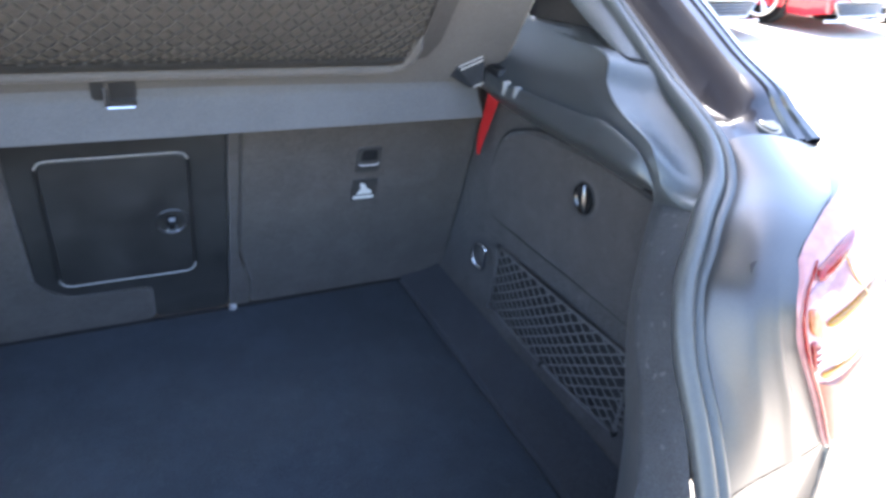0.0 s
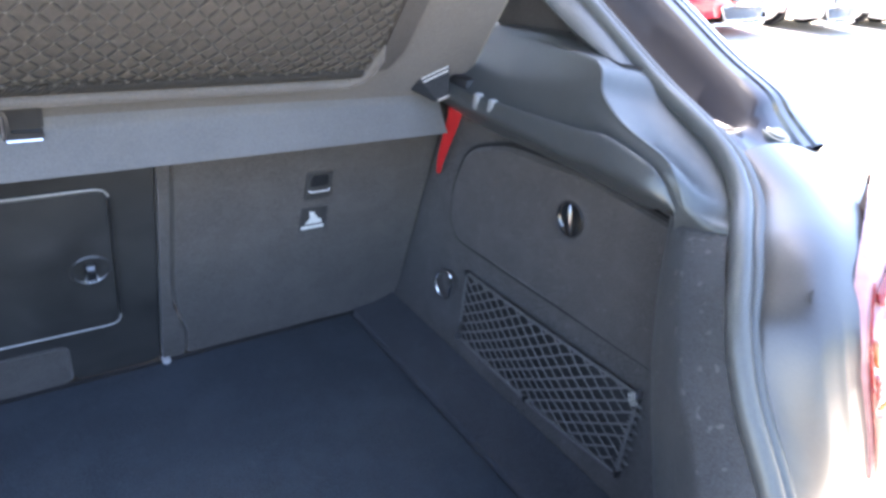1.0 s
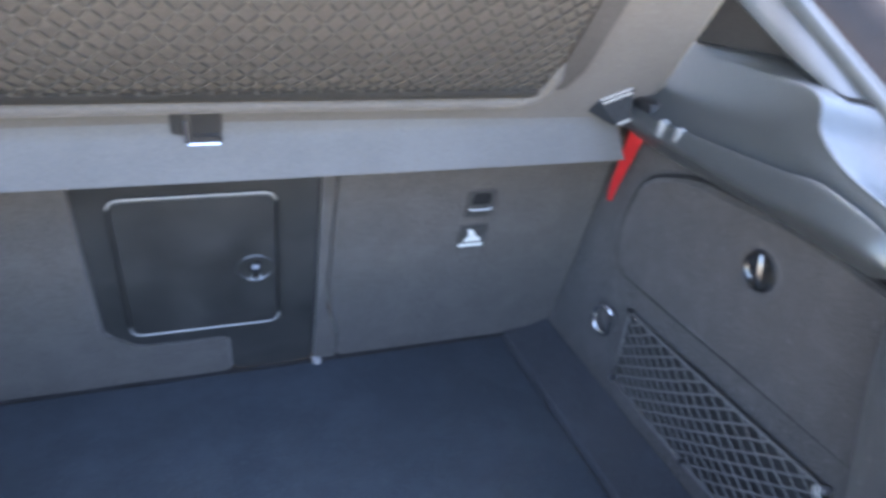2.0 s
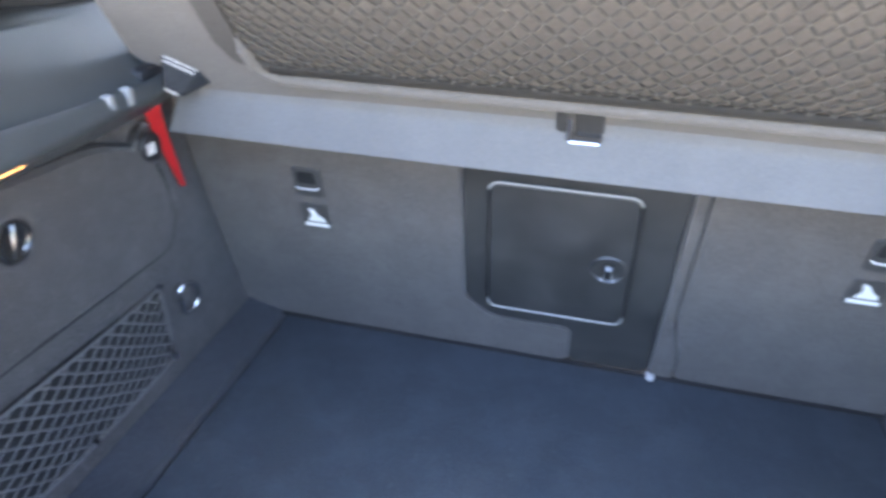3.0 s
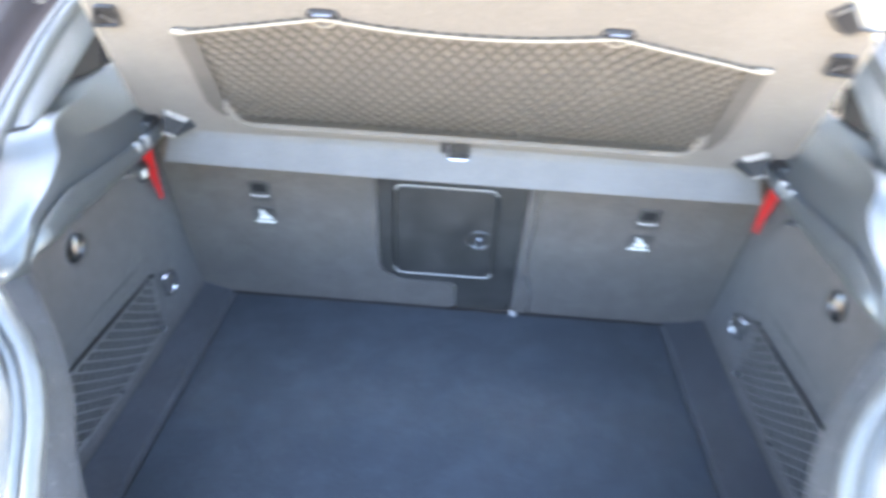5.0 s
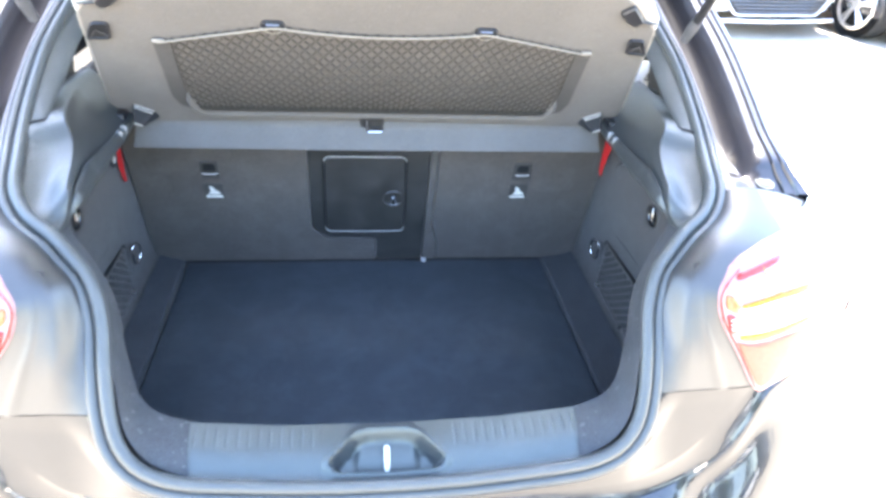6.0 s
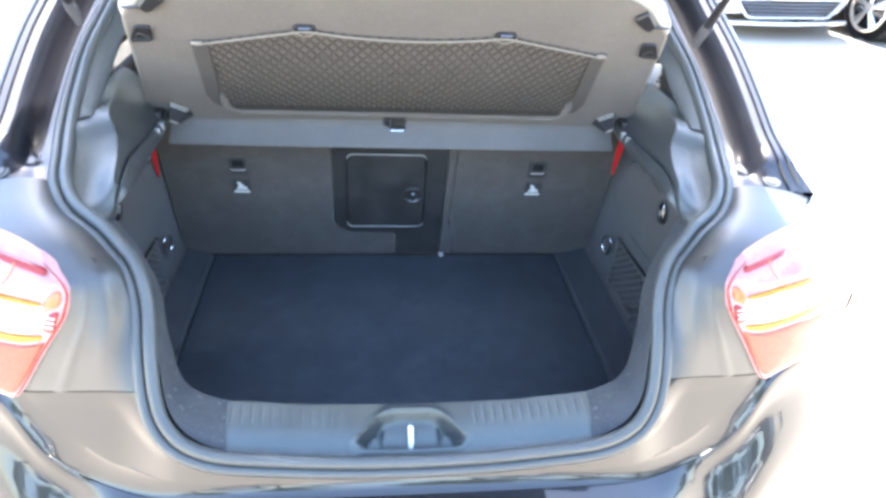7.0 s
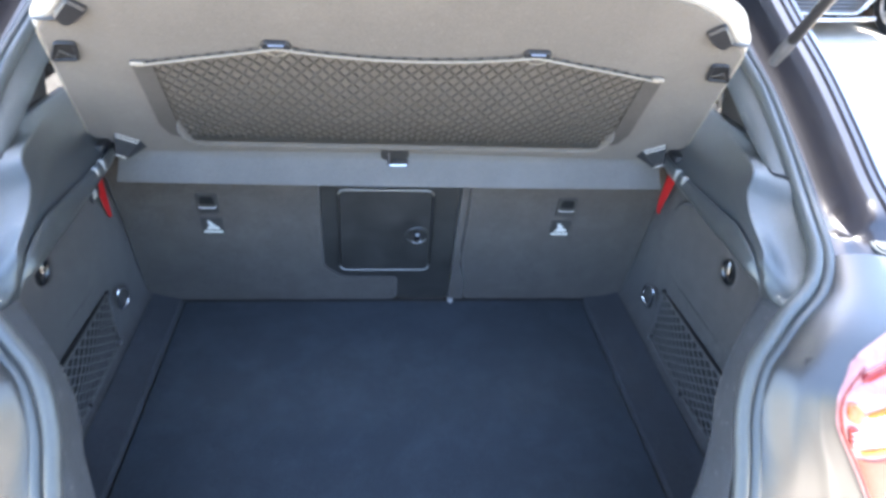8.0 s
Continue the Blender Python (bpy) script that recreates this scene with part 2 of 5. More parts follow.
def bez(pts, per=6):
    """Smooth curve through pts with per steps between each two."""
    p = [Vector(q) for q in pts]
    p = [2 * p[0] - p[1]] + p + [2 * p[-1] - p[-2]]
    out = []
    for i in range(1, len(p) - 2):
        for k in range(per):
            t = k / per
            a, b, c, d = p[i - 1], p[i], p[i + 1], p[i + 2]
            out.append(0.5 * (2 * b + (c - a) * t + (2 * a - 5 * b + 4 * c - d) * t * t + (3 * b - a - 3 * c + d) * t ** 3))
    out.append(p[-2])
    return out


def loft(rows, bm=None, closed=False):
    bm = bm or bmesh.new()
    vs = [[bm.verts.new(p) for p in r] for r in rows]
    for a, b in zip(vs, vs[1:]):
        n = len(a)
        for i in range(n if closed else n - 1):
            k = (i + 1) % n
            try:
                bm.faces.new((a[i], a[k], b[k], b[i]))
            except ValueError:
                pass
    return bm


def thick(bm, t):
    bmesh.ops.recalc_face_normals(bm, faces=bm.faces)
    bmesh.ops.solidify(bm, geom=bm.faces[:], thickness=t)
    return bm


def tube(pts, r, n=6, bm=None, closed=False):
    bm = bm or bmesh.new()
    p = [Vector(q) for q in pts]
    rows = []
    up = Vector((0, 0, 1))
    for i, q in enumerate(p):
        a = p[i - 1] if i or closed else p[0]
        b = p[(i + 1) % len(p)] if i < len(p) - 1 or closed else p[-1]
        t = (b - a).normalized()
        u = t.cross(up)
        if u.length < 0.05:
            u = t.cross(Vector((0, 1, 0)))
        u.normalize()
        v = u.cross(t)
        rad = r[i] if isinstance(r, (list, tuple)) else r
        rows.append([q + rad * (math.cos(2 * math.pi * k / n) * u + math.sin(2 * math.pi * k / n) * v) for k in range(n)])
    if closed:
        rows.append(rows[0])
    loft(rows, bm, closed=True)
    if not closed:
        bm.verts.ensure_lookup_table()
        for r0 in (rows[0], rows[-1]):
            bm.faces.new([bm.verts.new(c) for c in r0])
    else:
        bmesh.ops.remove_doubles(bm, verts=bm.verts, dist=1e-6)
    return bm


def box(lo, hi, bevel=0.0, seg=2, bm=None, m=None):
    bm2 = bmesh.new()
    bmesh.ops.create_cube(bm2, size=1.0)
    for v in bm2.verts:
        v.co = Vector([(lo[i] + hi[i]) / 2 + v.co[i] * (hi[i] - lo[i]) for i in range(3)])
    if bevel:
        bmesh.ops.bevel(bm2, geom=bm2.edges[:], offset=bevel, segments=seg, profile=0.5, affect="EDGES")
    if m:
        bm2.transform(m)
    if bm is None:
        return bm2
    me = bpy.data.meshes.new("tmp")
    bm2.to_mesh(me)
    bm2.free()
    bm.from_mesh(me)
    bpy.data.meshes.remove(me)
    return bm


def join(bm, other):
    me = bpy.data.meshes.new("tmp")
    other.to_mesh(me)
    other.free()
    bm.from_mesh(me)
    bpy.data.meshes.remove(me)
    return bm


def rounded(pts, r, seg=5):
    """The corners of a flat outline of (a, b) pairs, rounded."""
    out = []
    n = len(pts)
    for i in range(n):
        a, b, c = Vector(pts[i - 1]), Vector(pts[i]), Vector(pts[(i + 1) % n])
        ra = min(r, (a - b).length * 0.48, (c - b).length * 0.48)
        p, q = b + (a - b).normalized() * ra, b + (c - b).normalized() * ra
        for k in range(seg + 1):
            t = k / seg
            out.append((1 - t) ** 2 * p + 2 * t * (1 - t) * b + t * t * q)
    return out


def slab(outline, place, t0, t1, edge=0.002):
    """A flat plate: outline of (a, b), place(a, b, depth) its point; from depth t0 to t1 with an eased edge at t1."""
    cen = sum((Vector(p) for p in outline), Vector((0, 0))) / len(outline)
    def ring(shrink, d):
        return [place(*(Vector(p) + (cen - Vector(p)).normalized() * shrink), d) for p in outline]
    bm = bmesh.new()
    rows = [ring(0, t0), ring(0, t1 - edge), ring(edge, t1)]
    loft(rows, bm, closed=True)
    bm.faces.new([bm.verts.new(c) for c in rows[-1]])
    bm.faces.new([bm.verts.new(c) for c in rows[0]])
    bmesh.ops.remove_doubles(bm, verts=bm.verts, dist=1e-6)
    return bm


def slab_hole(outline, place, t0, t1, centre, r, edge=0.002):
    """A flat plate like slab's, with a round hole of radius r at centre, eased at its rim."""
    o = []
    for p, q in zip(outline, list(outline[1:]) + [outline[0]]):
        p, q = Vector(p), Vector(q)
        cuts = max(1, int((q - p).length / .012))
        o += [p.lerp(q, k / cuts) for k in range(cuts)]
    cen = sum((Vector(p) for p in outline), Vector((0, 0))) / len(outline)
    c = Vector(centre)
    def ring(shrink, d):
        return [place(*(p + (cen - p).normalized() * shrink), d) for p in o]
    def hole(q, d):
        return [place(*(c + (p - c).normalized() * q), d) for p in o]
    return loft([ring(0, t0), ring(0, t1 - edge), ring(edge, t1), hole(r + .012, t1), hole(r + .003, t1 - .0006), hole(r, t1 - .003), hole(r, t0)], closed=True)


def disc(centre, axis, r, h, n=20, r2=None, bm=None):
    """A turned button: from centre along axis, radius r at the foot and r2 at the top."""
    axis = Vector(axis).normalized()
    u = axis.orthogonal().normalized()
    v = axis.cross(u)
    r2 = r2 if r2 is not None else r * 0.9
    c = Vector(centre)
    prof = [(r, 0), (r, h * 0.6), (r2, h), (0.0005, h)]
    rows = [[c + axis * d + q * (math.cos(2 * math.pi * k / n) * u + math.sin(2 * math.pi * k / n) * v) for k in range(n)] for q, d in prof]
    return loft(rows, bm, closed=True)


def net(place, nu, nv_slope, r, steps=14):
    """Diagonal strands of a net over place(u, v), u and v from 0 to 1; those of the first way are the thicker."""
    bm = bmesh.new()
    for way in (1, -1):
        for k in range(-nu, 2 * nu):
            pts = []
            for i in range(steps + 1):
                v = i / steps
                u = k / nu + way * nv_slope * (v - 0.5)
                if -0.001 <= u <= 1.001:
                    p = place(min(1, max(0, u)), v)
                    pts.append(p)
            if len(pts) > 1:
                tube([p + Vector((0, 0, .0007 * math.sin(9 * i + k))) for i, p in enumerate(pts)], r * (1.1 if way > 0 else .9), 4, bm)
    return bm



def knit(place, cells, rows, r):
    """A knotted net over place(u, v): yarns that wave to and fro and meet their neighbours at the knots; yarns and knots."""
    bm, knots = bmesh.new(), bmesh.new()
    yarns = 2 * cells
    for j in range(yarns + 1):
        pts = []
        for i in range(rows * 4 + 1):
            ph = (i / 4 + (.5 if j % 2 else 0)) % 1.0
            wave = max(-1.0, min(1.0, 1.15 * (4 * abs(ph - .5) - 1)))
            u = min(1, max(0, (j + .5 * wave * (.97 + .02 * (j % 3))) / yarns))
            pts.append(place(u, i / (rows * 4)))
            if wave == 1.0 and 0 < j < yarns and 0 < i < rows * 4:
                m = Matrix.Translation(pts[-1]) @ Matrix.Rotation(.6 * j + i, 4, "Z") @ Matrix.Diagonal((1.3, 1.0, 1.0, 1))
                bmesh.ops.create_icosphere(knots, subdivisions=1, radius=r * 1.25, matrix=m)
        tube(pts, r, 4, bm)
    return bm, knots

# ---- the car's tail: lines that all its parts share (half of it, x from the middle line) ----
FLOOR = 0.55
PROF_Z = [0.60, 0.67, 0.73, 0.83, 0.97, 1.02, 1.06, 1.18, 1.40, 1.60]
PROF_Y = [-0.88, -0.86, -0.835, -0.765, -0.65, -0.55, -0.42, -0.18, 0.20, 0.55]


def rear_y(z):
    return float(np.interp(z, PROF_Z, PROF_Y))


def rear_z(y):
    return float(np.interp(y, PROF_Y, PROF_Z))


def rear_normal(z):
    d = (rear_y(z + 0.03) - rear_y(z - 0.03)) / 0.06
    return Vector((0, -1, d)).normalized()


# mouth of the boot, from the middle of the sill up to the roof
MOUTH = [(0, -.845, .706), (.10, -.8445, .708), (.197, -.842, .714), (.28, -.838, .722), (.33, -.829, .74), (.36, -.81, .767),
         (.374, -.784, .804), (.382, -.747, .853), (.388, -.707, .901), (.404, -.675, .943), (.428, -.655, .963), (.455, -.632, .98),
         (.50, -.597, .997), (.528, -.552, 1.018), (.54, -.50, 1.036), (.553, -.44, 1.054), (.561, -.36, 1.09), (.562, -.256, 1.142),
         (.548, -.161, 1.191), (.53, -.06, 1.245), (.50, .06, 1.315), (.46, .15, 1.37)]
RIM = [(0, -.763, .748), (.16, -.761, .75), (.277, -.756, .758), (.321, -.747, .771), (.345, -.733, .79), (.358, -.71, .825),
       (.367, -.69, .85), (.374, -.665, .878), (.389, -.64, .91), (.421, -.606, .945), (.456, -.576, .971)]
WELL = [(0, -.745, .535), (.16, -.745, .535), (.28, -.742, .535), (.36, -.73, .535), (.43, -.70, .55), (.49, -.65, .60),
        (.515, -.61, .67), (.525, -.585, .74), (.530, -.57, .81), (.533, -.56, .88), (.534, -.555, .965)]
LIP = [(0, -.835, .712), (.16, -.833, .716), (.27, -.829, .727), (.322, -.816, .75), (.350, -.795, .785), (.363, -.76, .833),
       (.371, -.735, .863), (.378, -.705, .898), (.392, -.675, .937), (.425, -.640, .966), (.460, -.613, .979)]


def frames_along(curve):
    """Points of a mouth-like curve with the way across it, in the body's skin, and the skin's normal."""
    out = []
    for i, p in enumerate(curve):
        t = (curve[min(i + 1, len(curve) - 1)] - curve[max(i - 1, 0)]).normalized()
        n = rear_normal(p.z)
        n = (n - t * n.dot(t)).normalized()
        b = t.cross(n)
        out.append((p, b, n))
    return out


whole = frames_along(spline([(-x, y, z) for x, y, z in MOUTH[:0:-1]] + MOUTH, 190))
whole = [(Vector((CX + p.x, p.y, p.z)), b, n) for p, b, n in whole]

# ---- ground ----
gb = bmesh.new()
bmesh.ops.create_grid(gb, x_segments=60, y_segments=60, size=600)
ground = part("ground", gb, "ground", None, smooth=False)
tagged(ground, "sunlit pale concrete paving of the car lot", "ground", kind="structure")

# ---- the car ----
car = thing("hatchback_car", "glossy black hatchback car with its tailgate open", "car", at=(CX, 0.6, 0.0))

# outer skin of the tail: near upright, curved in plan
def skin_y(x, z):
    y = float(np.interp(z, [.62, .70, .77, .85, .91, .95, .98, 1.01], [-.805, -.785, -.766, -.750, -.738, -.724, -.704, -.672]))
    return y + .15 * (x - .52) + 1.3 * max(0, x - .52) ** 2


def skin(pts):
    return [(x, skin_y(x, z), z) for x, z in pts]


EDGE = [(0, -.853, .684), (.10, -.853, .684), (.21, -.850, .683), (.33, -.838, .678), (.40, -.822, .678), (.46, -.800, .694)] + skin([
    (.562, .786), (.516, .855), (.482, .905), (.470, .948)]) + [(.500, -.703, .977), (.55, -.678, .992), (.615, -.632, 1.0), (.69, -.556, 1.006)]
PANEL = 14


def ease(t):
    t = min(1, max(0, t))
    return t * t * (3 - 2 * t)


def quarter(s, lo, hi, name, label):
    a = bez(MOUTH[lo:hi], 20)
    e = bez(EDGE[lo:hi], 20)
    # a narrow joint between the two panels
    if lo:
        a[0], e[0] = a[0].lerp(a[1], .25), e[0].lerp(e[1], .25)
    else:
        a[-1], e[-1] = a[-1].lerp(a[-2], .25), e[-1].lerp(e[-2], .25)
    rows = []
    steps = [0.0] + [i / 30 for i in range(31)] + [1.0]
    for w in steps:
        row = []
        last = len(rows) in (0, len(steps) - 1)
        for p, q in zip(a, e):
            st = p + (q - p).normalized() * .014
            c = st.lerp(q, w)
            on_skin = (1 - ease((c.z - .84) / .16)) * ease((c.x - .34) / .10)
            k = ease(w / .36)
            y = skin_y(c.x, c.z) - .0015 * math.sin(min(1, max(0, (w - .42) / .55)) * math.pi) ** 2 * ease((c.z - .81) / .06)
            y -= .0030 * math.exp(-((w - .66) / .05) ** 2) * ease((.965 - c.z) / .03) if lo else 0
            c.y += (y - c.y) * k * on_skin
            n = rear_normal(c.z)
            c += n * (.016 * (1 - on_skin) * math.sin(w ** .6 * math.pi) * ease((p.z - .88) / .08))
            if last:
                c += Vector((0, .016, -.004))
            row.append((CX + s * c.x, c.y, c.z))
        fold = (row[0] if lo else row[-1])
        fold = (fold[0], fold[1] + .012, fold[2])
        rows.append([fold] + row if lo else row + [fold])
    return part(name, loft(rows), "jamb_paint" if lo else "paint", car, label)


for s in (1, -1):
    quarter(s, 6, PANEL, "quarter_panel", "glossy black painted rear quarter panel")
    quarter(s, 0, 7, "rear_valance", "glossy black painted valance below the boot seal")

# dark groove under the panels, then the bumper, one sheet from side to side
HEM = [(0, -.853, .680), (.21, -.850, .679), (.33, -.838, .674), (.40, -.822, .674), (.46, -.800, .690)] + skin([(.508, .732), (.564, .782), (.67, .790), (.75, .818)]) + [
    (.81, -.60, .85), (.86, -.48, .87), (.885, -.25, .88), (.885, 0.1, .88)]
CREASE = [(0, -.862, .654), (.21, -.858, .651), (.33, -.845, .640), (.41, -.824, .634), (.494, -.796, .648)] + skin([(.551, .696), (.606, .760), (.69, .778), (.76, .806)]) + [
    (.815, -.60, .84), (.862, -.48, .865), (.887, -.25, .876), (.887, 0.1, .876)]


def both(pts, per=6):
    c = bez(pts, per)
    return [Vector((-p.x, p.y, p.z)) for p in c[:0:-1]] + c


hem, cr = both(HEM), both(CREASE)
inward = [Vector((-.4 * p.x, .9, 0)).normalized() for p in hem]
rows = [[h + d * .020 + Vector((0, 0, .014)) for h, d in zip(hem, inward)], [h + d * .010 for h, d in zip(hem, inward)], [h + d * .011 - Vector((0, 0, .003)) for h, d in zip(hem, inward)]]
for f in (.3, .6, .85):
    rows.append([(h + d * .011).lerp(c + d * .004, f) + Vector((0, .003 * math.sin(f * math.pi), 0)) for h, c, d in zip(hem, cr, inward)])
rows.append([c + d * .004 + Vector((0, 0, .002)) for c, d in zip(cr, inward)])
part("bumper_groove", loft([[(CX + p.x, p.y, p.z) for p in r] for r in rows]), "paint", car, "glossy black recessed groove above the bumper")
rows = []
STEPS_MID = [(-.004, .0), (.004, .003), (.022, .008), (.045, .016), (.064, .030), (.074, .05), (.078, .08), (.078, .12), (.070, .145), (.074, .18), (.080, .26), (.06, .36), (.01, .42)]
STEPS_SIDE = [(-.004, .0), (.0, .008), (.002, .020), (.004, .032), (.009, .045), (.018, .060), (.029, .077), (.041, .096), (.054, .120), (.066, .155), (.078, .25), (.06, .36), (.01, .42)]
for (o1, d1), (o2, d2) in zip(STEPS_MID, STEPS_SIDE):
    row = []
    for p in cr:
        k = min(1.0, max(0.0, (abs(p.x) - .33) / .20))
        k = k * k * (3 - 2 * k)
        out, down = o1 + (o2 - o1) * k, d1 + (d2 - d1) * k
        w = min(1.0, max(0.2, 1.0 - (abs(p.x) - .68) * 3.5))
        a = min(1.0, max(0.0, (abs(p.x) - .45) / .43))
        d = Vector((math.copysign(a, p.x) * 0.8, -1 + 0.9 * a, 0)).normalized()
        z = p.z - down * (p.z - 0.2) / 0.48
        row.append((CX + p.x + d.x * out * w, p.y + d.y * out * w, z))
    rows.append(row)
part("bumper", loft(rows), "paint", car, "glossy black painted rear bumper")

# dark metal behind the panels' joints
for s in (1, -1):
    grid = [[(CX + s * x, skin_y(x, z) + .022, z) for x in np.linspace(.44, .80, 14)] for z in np.linspace(.69, .975, 11)]
    part("inner_panel", loft(grid), "dark", car, "dark inner metal behind the panels")

# tail lamps
LAMP = [(.472, .949), (.476, .92), (.486, .90), (.518, .854), (.556, .795), (.571, .778), (.67, .790), (.75, .818), (.795, .86), (.805, .91), (.79, .955),
        (.74, .987), (.69, .997), (.62, 1.003), (.555, .9935), (.5015, .977)]


def lamp_y(x, z):
    return skin_y(x, z) - .004


def lamp_face(s, outline, depth, name, mat, parent, label, bulge=0.012):
    """A domed piece of the lamp over a part of its outline."""
    o = [Vector(p) for p in rounded(outline, .012, 4)]
    c = sum(o, Vector((0, 0))) / len(o)
    rows = []
    for k, (w, d) in enumerate([(1.05 if name == "tail_lamp" else 1.0, -.04 if name == "tail_lamp" else -.02), (1.03, -.006), (1.005, -.001), (.96, .006), (.85, .010), (.6, .012), (.3, .013), (.02, .013)]):
        rows.append([(CX + s * q.x, lamp_y(q.x, q.y) - depth - d * bulge / .012, q.y) for q in (c.lerp(p, w) for p in o)])
    return part(name, loft(rows, closed=True), mat, parent, label)


for s in (1, -1):
    lamp = lamp_face(s, LAMP, 0.0, "tail_lamp", "lamp_body", car, "red and clear tail lamp with an amber band", .003)
    rim = [(CX + s * q.x, lamp_y(q.x, q.y) - .002, q.y) for q in bez([(a, b, 0) for a, b in LAMP[-1:] + LAMP[:6]], 5)]
    part("lamp_rim", tube(rim, [.0008 + .0012 * math.sin(k / (len(rim) - 1) * math.pi) for k in range(len(rim))], 6), "lamp_red", lamp, "deep red edge of the lamp")
    lamp_face(s, [(.573, .784), (.67, .796), (.745, .823), (.78, .852), (.70, .866), (.61, .868), (.541, .864), (.516, .868), (.512, .872), (.530, .842), (.558, .800)], .0035, "reflector", "lamp_pale", lamp, "pale red reflector lens", .003)
    lamp_face(s, [(.488, .952), (.51, .944), (.60, .948), (.69, .938), (.775, .918), (.785, .934), (.775, .955), (.735, .978), (.64, .992), (.575, .986), (.51, .967), (.484, .956)], .0035, "brake_light", "lamp_lilac", lamp, "pale pink brake light lens", .003)
    lamp_face(s, [(.506, .901), (.519, .887), (.535, .885), (.62, .888), (.70, .897), (.765, .905), (.70, .920), (.64, .927), (.58, .930), (.504, .924)], .0035, "reversing_light", "lamp_white", lamp, "clear white reversing lens", .005)
    lamp_face(s, [(.512, .882), (.538, .880), (.615, .884), (.71, .889), (.712, .874), (.617, .873), (.541, .869), (.516, .875)], .004, "indicator", "lamp_amber", lamp, "amber strip below the white lens", .002)
    lamp_face(s, [(.506, .929), (.525, .9325), (.57, .938), (.630, .939), (.636, .932), (.58, .933), (.525, .928), (.510, .925)], .006, "indicator", "lamp_amber", lamp, "amber strip above the white lens", .002)
    lamp_face(s, [(.478, .947), (.490, .944), (.507, .927), (.502, .916), (.480, .926)], .003, "inner_reflector", "lamp_orange", lamp, "orange inner reflector", .002)
    lamp_face(s, [(.482, .919), (.498, .915), (.511, .890), (.496, .885)], .003, "inner_reflector", "lamp_red", lamp, "dark red inner reflector", .002)
    # glints on the dark red reflector, modelled as three white bars
    for k in range(3):
        z = .911 - .007 * k
        part("glint_bar", tube([(CX + s * q, lamp_y(q, z) - .0065, z + (q - .493) * .12) for q in (.489 + .002 * k, .500 + .002 * k)], .0011, 6), "lamp_white", lamp, "white bar standing for a glint in the lamp")
    lamp_face(s, [(.495, .967), (.499, .972), (.535, .981), (.574, .9865), (.568, .981), (.540, .973), (.499, .964)], .006, "inner_reflector", "lamp_red", lamp, "long dark red inner reflector", .002)
    lamp_face(s, [(.634, .926), (.655, .928), (.676, .920), (.668, .912)], .0085, "inner_reflector", "smoked_chrome", lamp, "grey inner corner of the lamp", .001)
    pts = [(CX + s * q.x, lamp_y(q.x, q.y) - .0075, q.y) for q in bez([(.538, .978, 0), (.550, .957, 0), (.578, .936, 0)], 5)]
    part("indicator", tube(pts, .0008, 6), "lamp_amber", lamp, "thin amber light guide")

# seal: two soft beads on a flange
for off, r, h in ((-.007, .0095, .004), (.011, .0085, .0)):
    part("boot_seal", tube([p + b * off + n * h for p, b, n in whole], r, 10), "rubber", car, "soft grey-black rubber boot seal")

